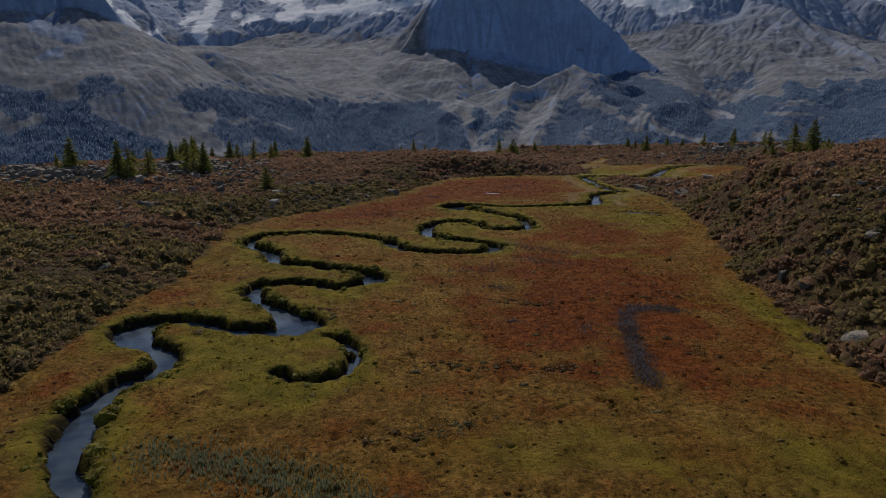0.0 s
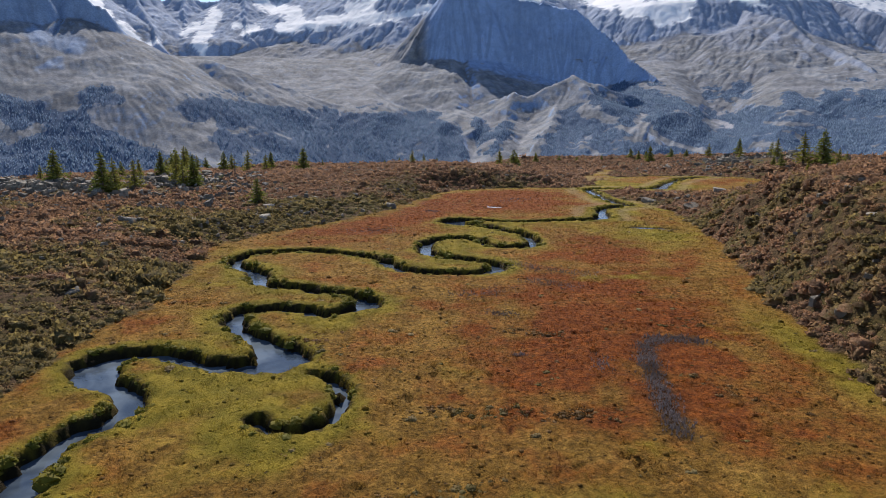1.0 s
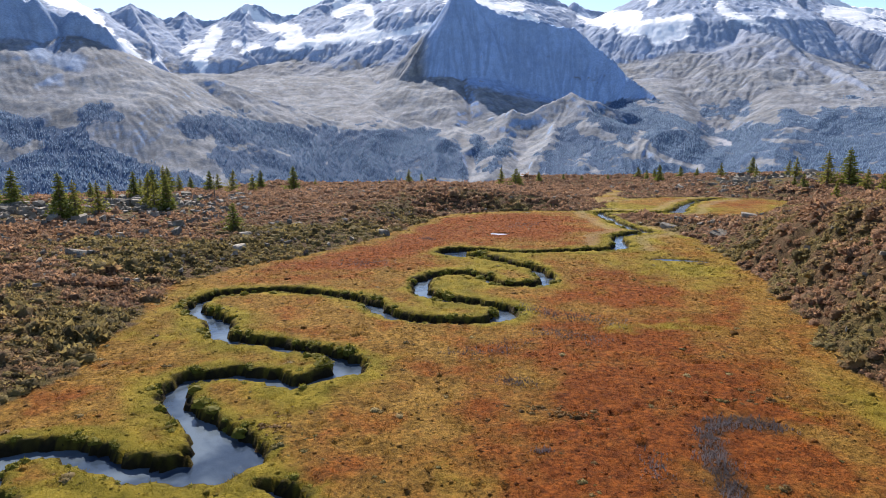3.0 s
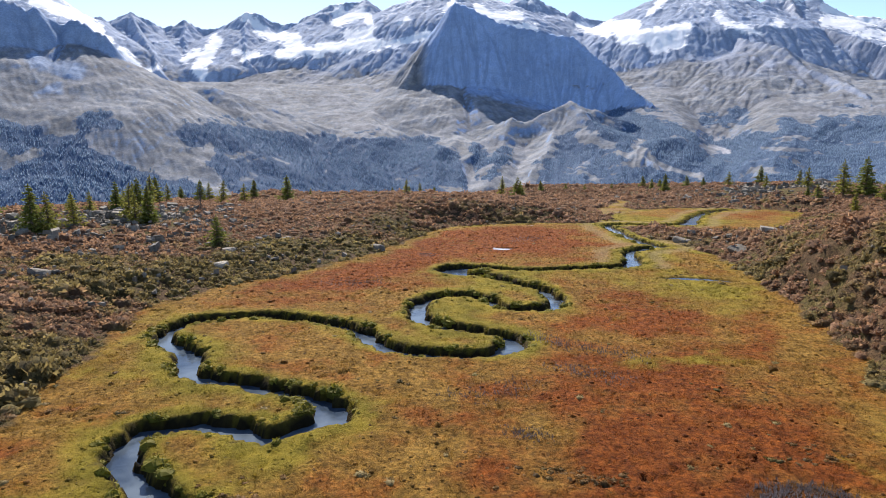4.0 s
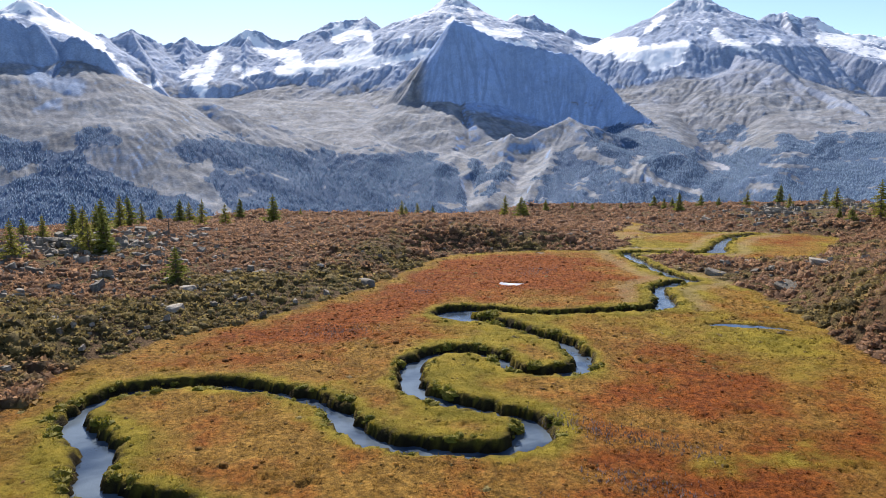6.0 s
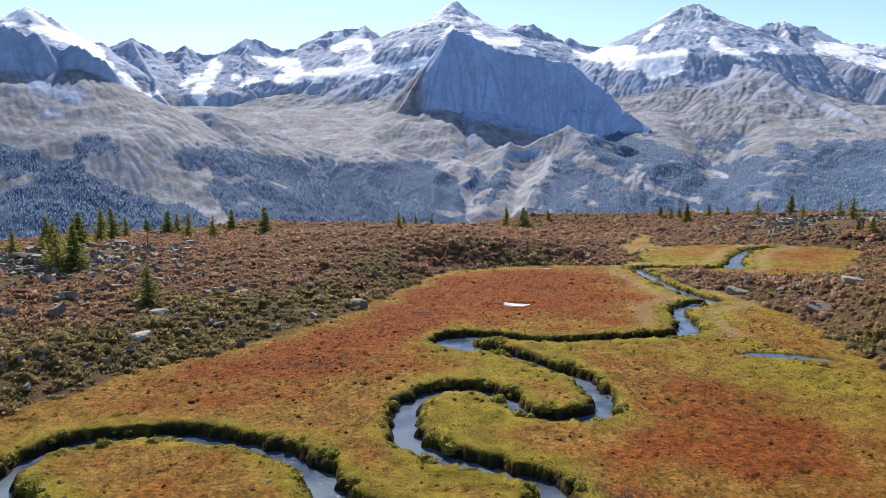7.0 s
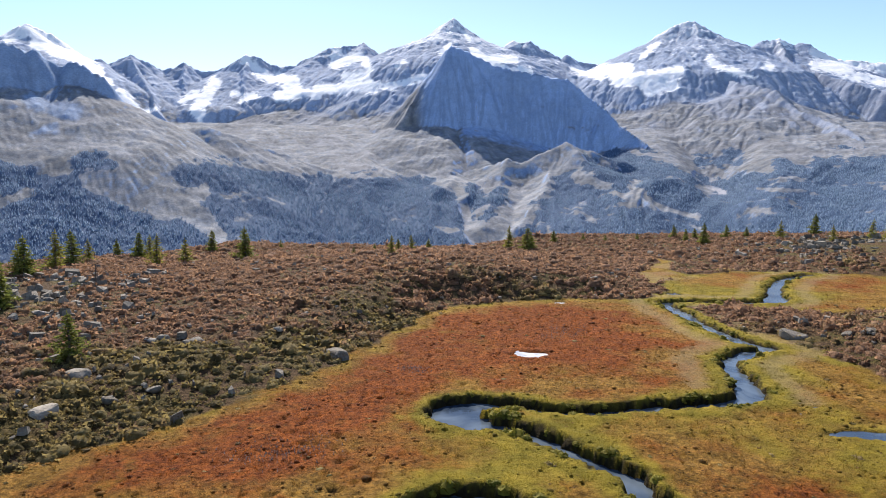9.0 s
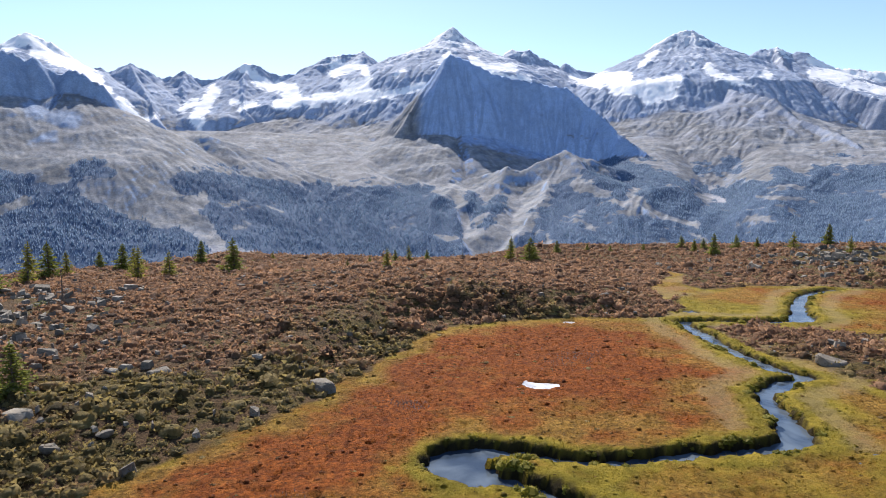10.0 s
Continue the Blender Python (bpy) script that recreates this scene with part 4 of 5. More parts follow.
near_kinds = [clump(k, 20, shape_rng) for k in (1, 2, 2, 2, 1, 1, 2, 1)]
mid_kinds = [clump(k, 16, shape_rng) for k in (1, 2, 1, 1, 2, 1)]
far_kinds = [clump(k, 11, shape_rng) for k in (1, 1, 2, 1, 1, 1)]
for kinds, bands in ((near_kinds, ((14, 60, 0.43),)), (mid_kinds, ((60, 95, 0.56),)), (far_kinds, ((95, 150, 0.78),))):
    bx, by = [], []
    for y0, y1, gap in bands:
        a, b = jittered(-70, 90, y0, y1, gap)
        bx, by = np.append(bx, a), np.append(by, b)
    edge_ = meadow_edge(bx, by)
    m = (grid_at(HEATH, bx, by) > 0.55) & (edge_ > 0.1) & (rng.uniform(0, 1, len(bx)) < 1.0 - 0.25 * step(0.05, 0.5, perlin(bx * 0.14, by * 0.14, 141)))
    rocky = sum(np.exp(-(((bx - fx) / sx) ** 2 + ((by - fy) / sy) ** 2) / 2) for fx, fy, sx, sy in ((-41, 67, 6, 5), (-29, 75, 4, 7), (53, 111, 7, 7)))
    m &= rng.uniform(0, 1, len(bx)) > 1.25 * rocky
    bx, by, edge_ = bx[m], by[m], edge_[m]
    bsize = rng.choice([0.30, 0.42, 0.56, 0.76], len(bx), p=[0.32, 0.4, 0.22, 0.06]) * rng.uniform(0.8, 1.2, len(bx)) * (1 + 0.5 * perlin(bx * 0.2, by * 0.2, 143)) * np.where(by > 95, 1.25, np.where(by < 60, np.where(bx > 0, 0.98, 0.92), 1.0))
    rust_ = np.clip(0.3 + 0.55 * step(2.5, 12.0, edge_) * np.where(bx < 0, step(34, 62, by), 1.0) + 0.8 * fbm(bx * 0.11, by * 0.11, 3, 145) + 0.2 * (bx > 10) + 0.3 * step(70, 85, by), 0, 1)
    tagged(scattered("heath_shrubs", kinds, bx, by, grid_at(GZ, bx, by) - 0.06, bsize, bsize * rng.uniform(0.5, 0.95, len(bx)), SHRUB, {"rust": rust_}, True),
           "dense low heath shrubs in olive and rust", "shrubs", kind="stuff")

tuft_kinds = [tuft(9, 1.0, 0.055, shape_rng) for _ in range(8)]
tx, ty = [], []
for y0, y1, gap in ((13, 40, 0.19), (40, 65, 0.23), (65, 100, 0.34)):
    a, b = jittered(-17, 46, y0, y1, gap)
    tx, ty = np.append(tx, a), np.append(ty, b)
m = (rng.uniform(0, 1, len(tx)) < 0.55 + 0.9 * perlin(tx * 1.1, ty * 1.1, 153)) & (grid_at(HEATH, tx, ty) < 0.5) & (grid_at(BANK, tx, ty) > 0.27) & (grid_at(WET, tx, ty) < 0.3) & (grid_at(trail, tx, ty) < 0.35)
tx, ty = tx[m], ty[m]
thick = rng.uniform(0.6, 1.2, len(tx)) * (1 + 0.5 * perlin(tx * 0.8, ty * 0.8, 151)) * np.where(ty > 65, 1.15, 1.0)
tagged(scattered("meadow_grass", tuft_kinds, tx, ty, grid_at(GZ, tx, ty) - 0.02, 0.17 * thick, 0.1 * thick, GRASS, {"red": grid_at(red, tx, ty), "damp": grid_at(damp, tx, ty)}),
       "short autumn sedge grass, tan, rust and olive", "grass", kind="stuff")

hump_kinds = [dome(2, 5, 0.35, 4, 0.5, shape_rng) for _ in range(8)]
hx, hy = [], []
for y0, y1, gap in ((13, 38, 0.36), (38, 62, 0.46), (62, 84, 0.6)):
    a, b = jittered(-17, 46, y0, y1, gap)
    hx, hy = np.append(hx, a), np.append(hy, b)
m = (rng.uniform(0, 1, len(hx)) < 0.75 + 0.9 * perlin(hx * 0.5, hy * 0.5, 155)) & (grid_at(HEATH, hx, hy) < 0.5) & (grid_at(BANK, hx, hy) > 0.4) & (grid_at(WET, hx, hy) < 0.3) & (grid_at(trail, hx, hy) < 0.35)
hx, hy = hx[m], hy[m]
hsize = (0.03 + rng.gamma(1.6, 0.016, len(hx))) * np.where(hy > 50, 1.25, 1.0)
tagged(scattered("grass_cushions", hump_kinds, hx, hy, grid_at(GZ, hx, hy) - 0.015, hsize, hsize * rng.uniform(0.35, 0.8, len(hx)), GRASS, {"red": grid_at(red, hx, hy), "damp": grid_at(damp, hx, hy)}, True),
       "small cushions of sedge grass in the bog meadow", "grass", kind="stuff")

dot_kinds = [dome(2, 6, 0.3, 14, 0.5, shape_rng) for _ in range(5)]
dx_, dy_ = jittered(-17, 46, 13, 90, 0.55)
m = (perlin(dx_ * 0.35, dy_ * 0.35, 171) + rng.uniform(-0.5, 0.3, len(dx_)) > 0.18 + 0.15 * step(55, 70, dy_)) & (grid_at(HEATH, dx_, dy_) < 0.5) & (grid_at(BANK, dx_, dy_) > 0.9) & (grid_at(WET, dx_, dy_) < 0.3)
dx_, dy_ = dx_[m], dy_[m]
dsize = rng.gamma(2.0, 0.018, len(dx_)) + 0.025
tagged(scattered("meadow_tussocks", dot_kinds, dx_, dy_, grid_at(GZ, dx_, dy_) - 0.02, dsize, dsize * 0.5, TUSSOCK), "small brown heather tussocks dotted over the meadow", "tussocks", kind="stuff")

# pale tussocks standing out of the red sedge
px_, py_ = jittered(-17, 46, 15, 84, 1.5)
m = (rng.uniform(0, 1, len(px_)) < 0.10 + 0.5 * perlin(px_ * 0.15, py_ * 0.15, 177)) & (grid_at(HEATH, px_, py_) < 0.4) & (grid_at(BANK, px_, py_) > 0.9) & (grid_at(WET, px_, py_) < 0.3)
px_, py_ = px_[m], py_[m]
psize = rng.uniform(0.12, 0.3, len(px_))
tagged(scattered("pale_tussocks", near_kinds, px_, py_, grid_at(GZ, px_, py_) - 0.03, psize, psize * rng.uniform(0.35, 0.6, len(px_)), PALE_TUSSOCK, None, True), "pale straw-coloured grass tussocks in the bog", "tussocks", kind="stuff")

# darker heather hummocks in the near bog
for (ax, ay), (ex, ey), wide, count in (((-0.3, 22.9), (5.8, 22.8), 0.35, 80), ((-1.6, 17.6), (1.4, 18.4), 0.55, 60), ((9.5, 26.4), (10.4, 24.0), 0.5, 30), ((10.6, 31.5), (12.5, 32.5), 0.5, 25), ((-6.2, 30.2), (-4.2, 28.2), 0.6, 40), ((2.6, 31.2), (5.2, 30.6), 0.35, 45)):
    f = rng.uniform(0, 1, count)
    ox, oy = ax + (ex - ax) * f + rng.normal(0, wide, count), ay + (ey - ay) * f + rng.normal(0, wide * 0.6, count)
    osize = rng.uniform(0.09, 0.24, count)
    tagged(scattered("heather_hummocks", near_kinds, ox, oy, grid_at(GZ, ox, oy) - 0.04, osize, osize * rng.uniform(0.4, 0.75, count), TUSSOCK, None, True), "dark brown heather hummocks rising from the sedge", "tussocks", kind="stuff")

# sedge cushions that hang over both banks
bank_kinds = [dome(3, 7, 0.22, 30, 0.3, shape_rng) for _ in range(8)]
step_dir = np.gradient(LINES, axis=0)
step_dir /= np.linalg.norm(step_dir, axis=1)[:, None] + 1e-9
cx, cy = [], []
for side in (-1, 1):
    for _ in range(1):
        off = (HALF + rng.uniform(0.14, 0.5, len(LINES))) * side
        cx, cy = np.append(cx, LINES[:, 0] - step_dir[:, 1] * off), np.append(cy, LINES[:, 1] + step_dir[:, 0] * off)
cb = grid_at(BANK, cx, cy)
m = (cb > 0.08) & (cb < 0.6) & (np.abs(cx) < 0.71 * cy + 4) & (rng.uniform(0, 1, len(cx)) < 0.36 + 1.6 * perlin(cx * 0.7, cy * 0.7, 163))
cx, cy = cx[m], cy[m]
csize = rng.choice([0.09, 0.15, 0.24], len(cx), p=[0.5, 0.35, 0.15]) * rng.uniform(0.8, 1.2, len(cx)) * (1 + 0.9 * perlin(cx * 0.9, cy * 0.9, 161))
tagged(scattered("bank_sedge", bank_kinds, cx, cy, np.maximum(grid_at(GZ, cx, cy), -0.25) - 0.06, csize, csize * rng.uniform(0.5, 0.9, len(cx)), SEDGE),
       "green sedge cushions overhanging the beck", "sedge", kind="stuff")


def patch(name, centre_line, wide, count, tall, material, label):
    line = smooth_line(centre_line)
    k = rng.integers(0, len(line), count)
    x, y = line[k, 0] + rng.normal(0, wide, count), line[k, 1] + rng.normal(0, wide, count)
    h = rng.uniform(0.6, 1.2, count) * tall
    tagged(scattered(name, [tuft(7, 0.5, 0.10, shape_rng) for _ in range(5)], x, y, grid_at(GZ, x, y) - 0.02, h * 0.55, h, material), label, "sedge", kind="stuff")


patch("dark_rushes", HOLLOW, 0.24, 1500, 0.15, DARK_RUSH, "dark wet rushes in a bent hollow")
patch("pale_sedge", [(-8.5, 16.6), (-6.5, 16.3), (-4.5, 15.6), (-2.5, 14.6), (-1.0, 13.4)], 0.5, 2200, 0.17, STONE_GREEN, "pale grey-green cotton grass bed")
for rushes, wide, count in (([(2.4, 33.6), (3.4, 33.3)], 0.25, 160), ([(5.0, 39.6), (7.6, 38.3)], 0.4, 220), ([(3.0, 28.0), (3.4, 28.0)], 0.12, 60), ([(0.8, 36.5), (3.5, 37.4)], 0.5, 200),
                            ([(-1.6, 65.2), (-0.4, 64.6)], 0.35, 130), ([(-6.5, 54.6), (-4.2, 55.6)], 0.6, 260), ([(6.2, 26.5), (6.5, 28.0)], 0.25, 110), ([(7.0, 71.5), (9.5, 74.0)], 0.8, 220)):
    patch("dark_rushes", rushes, wide, count, 0.13, DARK_RUSH, "grey-brown withered rushes in the red bog")
patch("dark_rushes", [(4.0, 44.0), (6.0, 42.5), (9.0, 41.0)], 0.5, 350, 0.15, DARK_RUSH, "scattered dark rushes in rust-red sedge")


# ---- boulders ----
def boulder_mesh(name, seed, flat):
    """A broken block: the hull of points in a flattened, skewed box, with chipped edges."""
    r = random.Random(seed)
    bm = bmesh.new()
    skew = r.uniform(-0.35, 0.35)
    for _ in range(34):
        p = Vector((r.uniform(-1, 1), r.uniform(-1, 1), r.uniform(-1, 1)))
        p /= max(abs(p.x), abs(p.y), abs(p.z)) ** 0.6
        bm.verts.new((p.x * 0.5 + skew * p.z * 0.3, p.y * 0.38, p.z * 0.5 * flat))
    hull = bmesh.ops.convex_hull(bm, input=bm.verts)
    bmesh.ops.delete(bm, geom=[v for v in hull["geom_interior"] if isinstance(v, bmesh.types.BMVert)], context="VERTS")
    bmesh.ops.bevel(bm, geom=list(bm.edges), offset=0.03, segments=1, affect="EDGES")
    me = bpy.data.meshes.new(name)
    bm.to_mesh(me)
    bm.free()
    me.materials.append(ROCK)
    return me


boulder_meshes = [boulder_mesh("boulder", k, f) for k, f in enumerate((0.4, 0.55, 0.32, 0.6, 0.45, 0.28, 0.5, 0.38))]


def boulder(x, y, wide, k, label="grey lichen-spotted granite boulder among heath", sink=0.22):
    ob = new("boulder", boulder_meshes[k % len(boulder_meshes)])
    z = float(grid_at(GZ, np.array([x]), np.array([y]))[0])
    ob.matrix_world = pose(x, y, z + wide * (0.2 - sink * 0.6), rng.uniform(-18, 18), rng.uniform(-18, 18), rng.uniform(0, 360)) @ Matrix.Diagonal((wide, wide, wide, 1))
    return tagged(ob, label, "boulder", "boulders on the heath")


BIG = [(-23.4, 50.7, 1.6, 5), (17.8, 30.7, 0.7, 3), (-18.4, 34.0, 0.75, 0), (-23.1, 70.4, 1.0, 1), (-22.9, 73.6, 0.85, 2), (-20.2, 76.4, 0.55, 3), (-25.3, 74.5, 0.9, 2), (-33.2, 86.6, 1.1, 1),
       (-15.6, 60.5, 1.0, 4), (-12.2, 60.1, 0.8, 0), (-15.0, 56.9, 0.95, 6), (-12.7, 66.3, 1.0, 5), (-15.0, 66.4, 0.6, 7), (-13.3, 58.6, 0.7, 0), (-14.5, 66.8, 0.6, 1), (-5.3, 66.8, 1.4, 1)]
BIG_2 = [(21.8, 71.3, 1.6, 5), (48.0, 109.3, 1.8, 5), (25.3, 69.7, 0.9, 2), (24.4, 70.2, 0.8, 0), (46.4, 118.4, 1.4, 1), (46.5, 112.1, 1.4, 4), (38.6, 103.6, 0.8, 0), (13.2, 86.7, 0.8, 1), (-9.0, 68.9, 0.7, 6),
         (-13.4, 58.8, 0.6, 2), (20.0, 29.6, 0.9, 5), (21.4, 34.8, 0.7, 7), (16.9, 24.8, 1.15, 6), (24.0, 64.5, 1.8, 5), (27.5, 67.0, 1.5, 4)]
for x, y, wide, k in BIG + BIG_2:
    boulder(x, y, wide, k)
FIELDS = [(-41, 67, 5, 4, 70, 0.28), (-29, 75, 3.5, 6, 50, 0.24), (-24, 52, 6, 6, 14, 0.12), (-19, 60, 4, 6, 12, 0.12), (54, 112, 8, 6, 55, 0.27), (50, 122, 7, 7, 18, 0.22), (-15, 72, 6, 6, 14, 0.12), (30, 70, 6, 5, 15, 0.16),
          (24, 36, 4, 7, 12, 0.12), (2, 92, 12, 4, 14, 0.14), (-30, 58, 6, 5, 9, 0.14)]
for fx, fy, sx, sy, count, size in FIELDS:
    for k in range(count):
        x, y = rng.normal(fx, sx), rng.normal(fy, sy)
        if meadow_edge(np.array([x]), np.array([y]))[0] > 0.5 and abs(x) < 0.74 * y + 3:
            boulder(x, y, 0.18 + rng.gamma(2.0, size * (0.8 if size > 0.22 else 0.42)), k)


def slab(r):
    """A broken flat stone with a tilted top."""
    n = int(r.integers(4, 7))
    a = np.sort(r.uniform(0, 2 * math.pi, n))
    rad, tilt, b = r.uniform(0.75, 1.25, n), r.uniform(0.1, 0.5), r.uniform(0, 2 * math.pi)
    low = np.stack([np.cos(a) * rad, np.sin(a) * rad * 0.8, np.full(n, -0.5)], -1)
    top = low * np.array((0.8, 0.8, 0)) + np.stack([np.zeros(n), np.zeros(n), 0.55 + tilt * np.cos(a - b)], -1)
    faces = [(i, (i + 1) % n, n + (i + 1) % n) for i in range(n)] + [(i, n + (i + 1) % n, n + i) for i in range(n)] + [(n, n + i, n + i + 1) for i in range(1, n - 1)]
    return np.vstack([low, top]), np.array(faces)


stone_kinds = [slab(shape_rng) for _ in range(10)]
sx_, sy_, big_ = [], [], []
for fx, fy, sx, sy, count, size in FIELDS:
    sx_, sy_ = np.append(sx_, rng.normal(fx, sx * 1.15, count * 14)), np.append(sy_, rng.normal(fy, sy * 1.15, count * 14))
    big_ = np.append(big_, np.full(count * 14, 1.9 if size > 0.22 else 1.0))
m = (meadow_edge(sx_, sy_) > 0.3) & (perlin(sx_ * 0.25, sy_ * 0.25, 181) + rng.uniform(-0.3, 0.3, len(sx_)) > 0.0)
sx_, sy_ = sx_[m], sy_[m]
ssize = (0.08 + rng.gamma(2.0, 0.05, len(sx_))) * big_[m]
tagged(scattered("loose_stones", stone_kinds, sx_, sy_, grid_at(GZ, sx_, sy_) + 0.16, ssize, ssize * 0.75, ROCK), "loose pale stones scattered over the heath", "stones", kind="stuff")


# ---- trees ----
def part(name, bm, material, parent, label=""):
    me = bpy.data.meshes.new(name)
    bm.to_mesh(me)
    bm.free()
    me.materials.append(material)
    ob = new(name, me)
    ob.parent = parent
    return tagged(ob, label) if label else ob


def tube(bm, a, b, ra, rb, sides=6):
    a, b = Vector(a), Vector(b)
    d = (b - a).normalized()
    u = d.orthogonal().normalized()
    w = d.cross(u)
    ring = [[bm.verts.new(p + (u * math.cos(t) + w * math.sin(t)) * r) for t in [2 * math.pi * i / sides for i in range(sides)]] for p, r in ((a, ra), (b, rb))]
    for i in range(sides):
        bm.faces.new((ring[0][i], ring[0][(i + 1) % sides], ring[1][(i + 1) % sides], ring[1][i]))
    bm.faces.new(ring[1])


def conifer(seed, needle, width, start, whorls, per, spray, label, ragged=0.3):
    """A conifer one metre tall: a tapered trunk with limbs, and sprays of needles along each limb."""
    r = random.Random(seed)
    root = new("conifer")
    tagged(root, label, "tree", "conifers along the brow")
    trunk, crown = bmesh.new(), bmesh.new()
    lean = Vector((r.uniform(-0.04, 0.04), r.uniform(-0.04, 0.04), 1))
    prev = Vector((0, 0, -0.05))
    for k in range(1, 6):
        p = lean * (k / 5) * 0.97
        tube(trunk, prev, p, 0.028 * (1.05 - (k - 1) / 5), 0.028 * (1.05 - k / 5), 6)
        prev = p
    for k in range(whorls):
        h = start + (0.97 - start) * (k + r.uniform(-0.3, 0.3)) / whorls
        h = min(max(h, start * 0.8), 0.97)
        reach = 1.12 * width * (1 - h) ** 1.1 * (0.75 if h < start + 0.08 else 1.0) + 0.02
        for j in range(per):
            b = r.uniform(0, 2 * math.pi)
            length = reach * r.uniform(1 - ragged * 1.5, 1 + ragged)
            if r.random() < 0.12 * ragged / 0.3:
                continue
            d = Vector((math.cos(b), math.sin(b), 0))
            o = lean * h
            tip = o + d * length + Vector((0, 0, length * r.uniform(-0.35, 0.25)))
            tube(trunk, o, o + (tip - o) * 0.85, 0.006, 0.002, 3)
            for q in range(spray):
                f = (q + r.random()) / spray
                c = o + (tip - o) * (0.15 + 0.88 * f) + Vector((r.gauss(0, 0.024), r.gauss(0, 0.024), r.gauss(0, 0.018))) * (1.05 - h)
                out = (d * r.uniform(0.4, 1.2) + Vector((r.gauss(0, 0.6), r.gauss(0, 0.6), r.uniform(-0.5, 0.35)))).normalized()
                s_ = out.orthogonal().normalized()
                s_.rotate(Matrix.Rotation(r.uniform(0, 6.3), 3, out))
                size = r.uniform(0.05, 0.085) * (0.4 + 0.7 * (1 - h))
                crown.faces.new([crown.verts.new(c - s_ * size * 0.33), crown.verts.new(c + s_ * size * 0.33), crown.verts.new(c + out * size)])
    for q in range(14):
        c, s_ = lean * r.uniform(0.93, 1.0), Vector((r.gauss(0, 1), r.gauss(0, 1), 0)).normalized()
        crown.faces.new([crown.verts.new(c - s_ * 0.008), crown.verts.new(c + s_ * 0.008), crown.verts.new(c + Vector((r.gauss(0, 0.012), r.gauss(0, 0.012), 0.045)))])
    part("trunk", trunk, BARK, root)
    part("crown", crown, needle, root)
    return root


SPRUCE_LABEL, LARCH_LABEL = "young dark green spruce standing on the heath brow", "slender yellow-green larch with thin ragged crown"
spruces = [conifer(k, NEEDLE, w, 0.05, 26, 7, 12, SPRUCE_LABEL, 0.36) for k, w in enumerate((0.27, 0.24, 0.31, 0.22))]
larches = [conifer(20 + k, LARCH, w, 0.10, 22, 7, 9, LARCH_LABEL, 0.5) for k, w in enumerate((0.25, 0.21, 0.30, 0.24))]
snags = [conifer(40, BARK, 0.12, 0.2, 9, 3, 1, "bare dead conifer stem on the heath", 0.6)]
bushes = [conifer(50 + k, NEEDLE, 0.8, 0.05, 8, 12, 12, "low dark dwarf pine bush on the heath", 0.4) for k in range(2)]
KINDS = {"s": spruces, "l": larches, "d": snags, "b": bushes}
TREES_1 = [("s", -40.5, 70.8, 3.1), ("s", -31.6, 63.2, 3.5), ("l", -31.2, 64.8, 2.6), ("l", -30.0, 66.2, 2.4), ("l", -35.0, 78.0, 1.8), ("s", -33.3, 79.9, 2.8), ("l", -33.4, 81.6, 1.9), ("l", -28.7, 72.8, 2.7),
           ("s", -34.0, 86.2, 3.1), ("s", -26.3, 71.6, 3.0), ("s", -17.2, 62.8, 2.1), ("l", -27.2, 70.9, 2.3), ("l", -34.7, 86.7, 2.4), ("l", -36.4, 94.6, 3.2), ("s", -38.6, 101.5, 3.3), ("l", -37.6, 103.0, 2.2),
           ("s", -41.0, 116.0, 2.1), ("s", -37.4, 114.0, 2.9), ("l", -35.9, 114.0, 2.5), ("l", -29.0, 99.8, 2.7), ("l", -26.8, 102.1, 2.3), ("s", -32.9, 127.4, 2.9), ("d", -24.2, 78.7, 2.4), ("b", -25.9, 79.3, 1.0)]
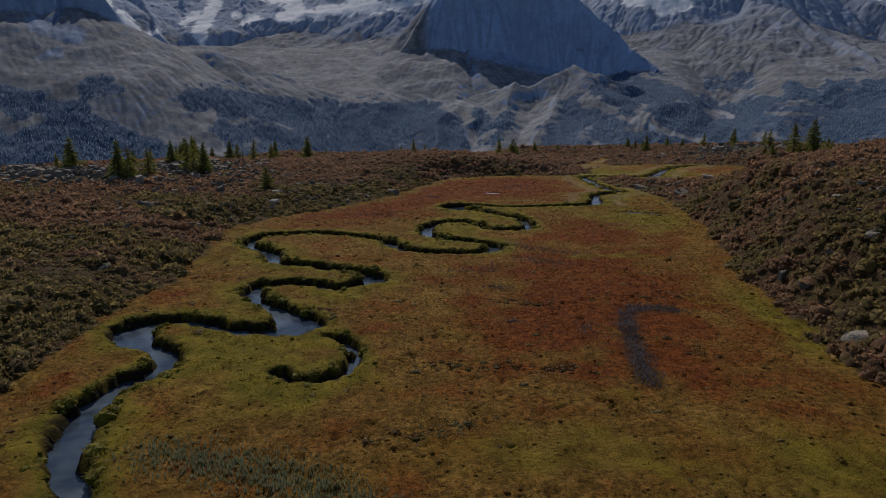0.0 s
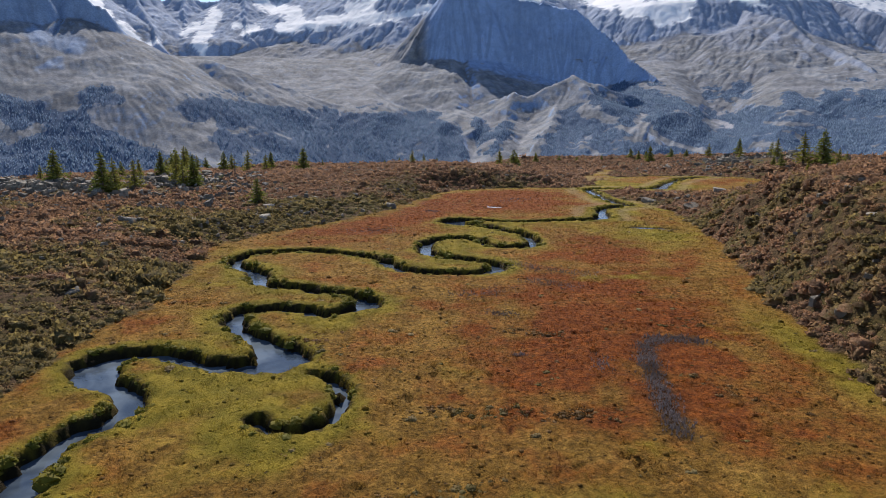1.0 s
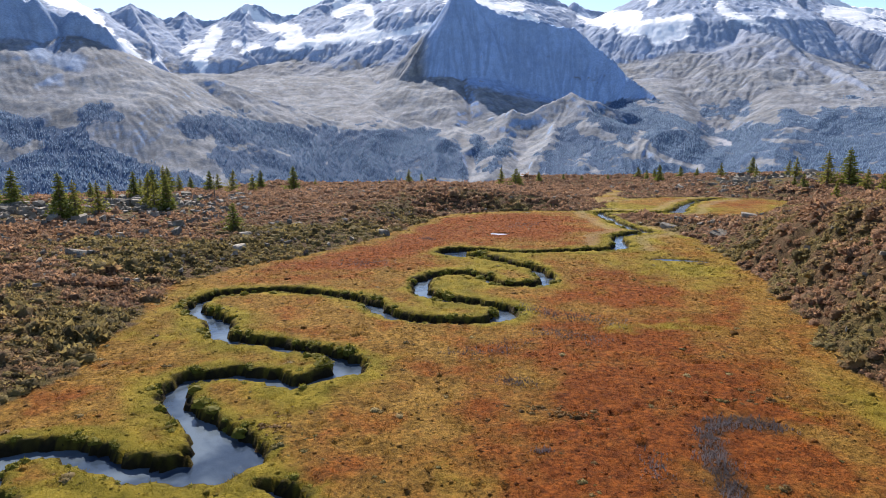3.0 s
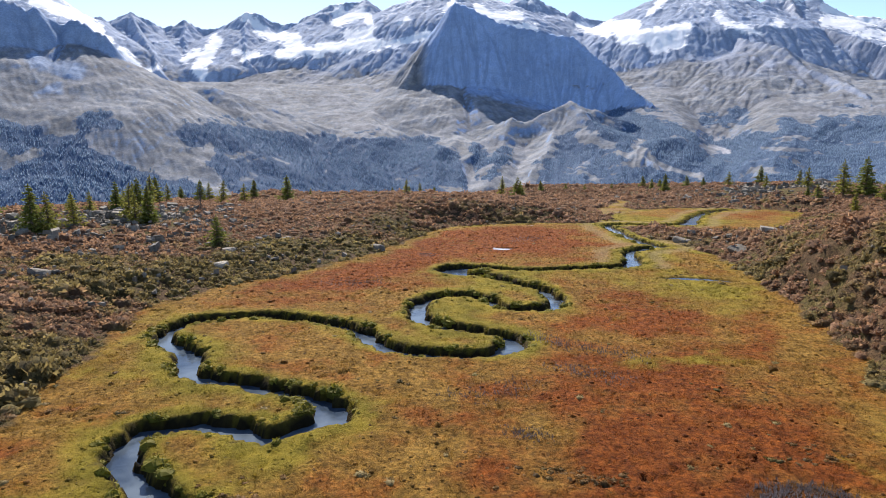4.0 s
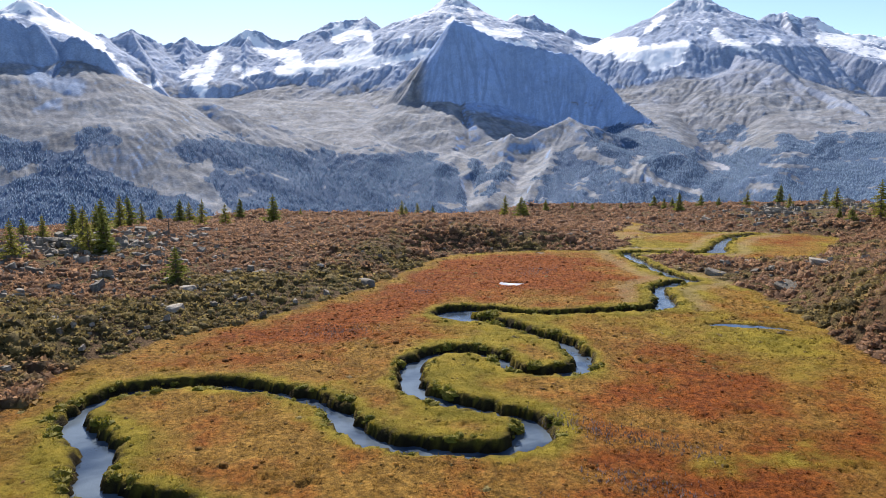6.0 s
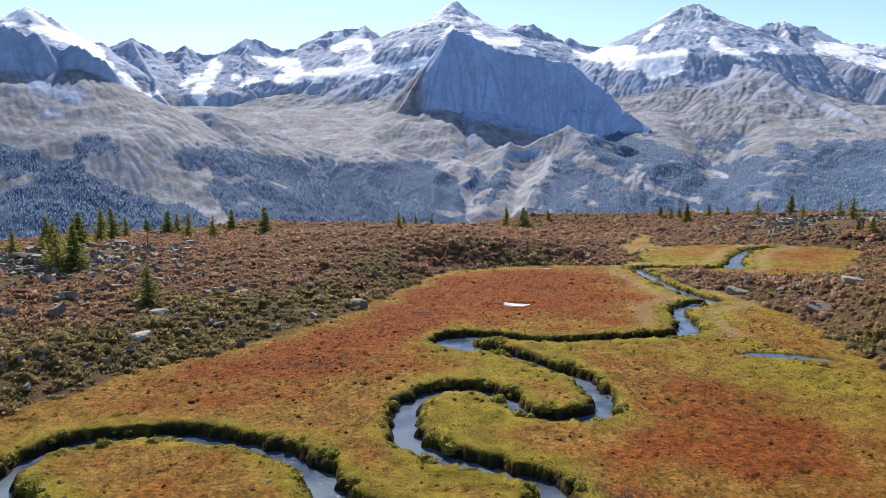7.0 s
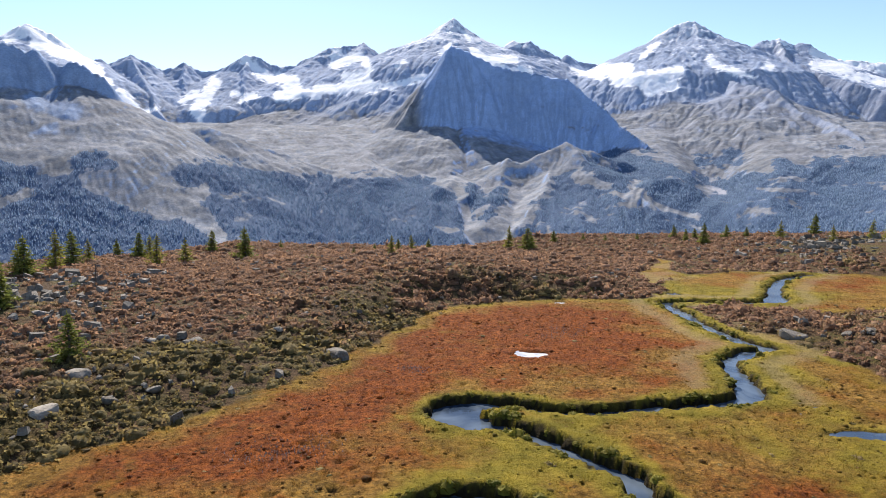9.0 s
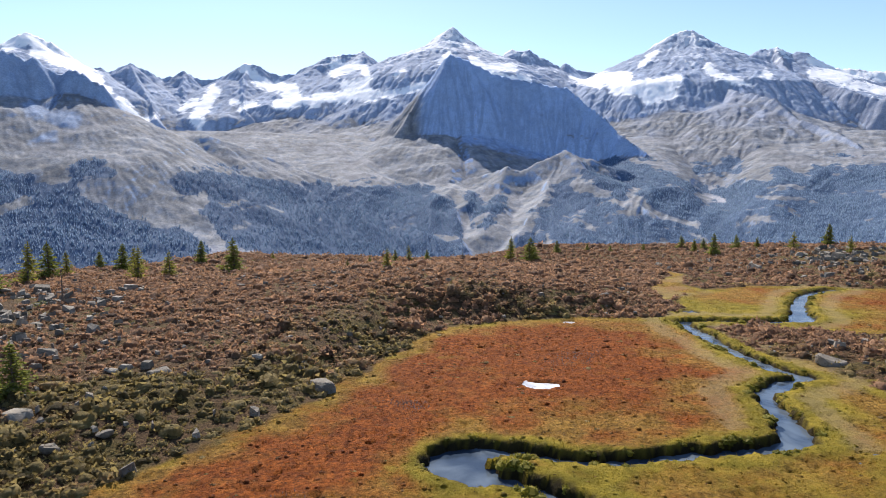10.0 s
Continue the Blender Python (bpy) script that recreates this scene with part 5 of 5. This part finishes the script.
TREES_2 = [("s", -22.8, 110.0, 3.6), ("l", -23.4, 130.1, 1.1), ("b", -12.4, 96.9, 0.9), ("s", -8.7, 100.9, 0.7), ("s", -6.6, 101.5, 0.95), ("l", -4.3, 95.5, 1.7), ("s", -5.2, 121.0, 1.4), ("l", -3.4, 121.0, 1.8),
           ("s", -1.1, 124.0, 1.3), ("l", 11.2, 133.0, 2.9), ("s", 13.8, 131.7, 3.1), ("s", 14.7, 133.5, 2.4), ("d", 3.7, 124.0, 1.5), ("s", 19.5, 140.0, 1.9), ("s", 38.9, 138.5, 1.9), ("s", 39.3, 134.5, 1.8), ("s", 41.3, 135.9, 1.6),
           ("s", 39.6, 128.5, 2.9), ("s", 46.0, 135.0, 1.9), ("s", 48.9, 134.5, 1.4), ("l", 50.2, 127.0, 2.2), ("s", 58.1, 132.0, 2.9)]
TREES_3 = [("l", 51.4, 116.1, 1.8), ("l", 57.2, 117.3, 2.1), ("l", 55.0, 110.6, 2.5), ("s", 49.8, 101.4, 1.2), ("s", 49.1, 97.9, 1.6), ("l", 51.4, 96.2, 3.8), ("s", 53.8, 95.5, 4.3), ("l", 46.0, 85.0, 1.9), ("l", 52.8, 90.3, 2.2),
           ("l", 44.0, 74.5, 2.6), ("l", 54.4, 89.0, 1.1), ("s", 24.5, 141.0, 1.2), ("s", 28.0, 140.0, 0.9), ("s", 33.0, 139.0, 1.1), ("b", 46.5, 118.0, 1.0), ("l", -44.0, 74.0, 1.4), ("s", -38.0, 80.0, 1.6)]
for i, (kind, x, y, tall) in enumerate(TREES_1 + TREES_2 + TREES_3):
    z = float(grid_at(GZ, np.array([x]), np.array([y]))[0])
    copy_thing(KINDS[kind][i % len(KINDS[kind])], pose(x, y, z - 0.03, 0, 0, rng.uniform(0, 360)) @ Matrix.Diagonal((1.38 * tall, 1.38 * tall, tall * {"b": 0.55, "l": 1.2}.get(kind, 1.12), 1)))
for group in KINDS.values():
    for ob in group:
        for child in list(ob.children):
            bpy.data.objects.remove(child)
        bpy.data.objects.remove(ob)
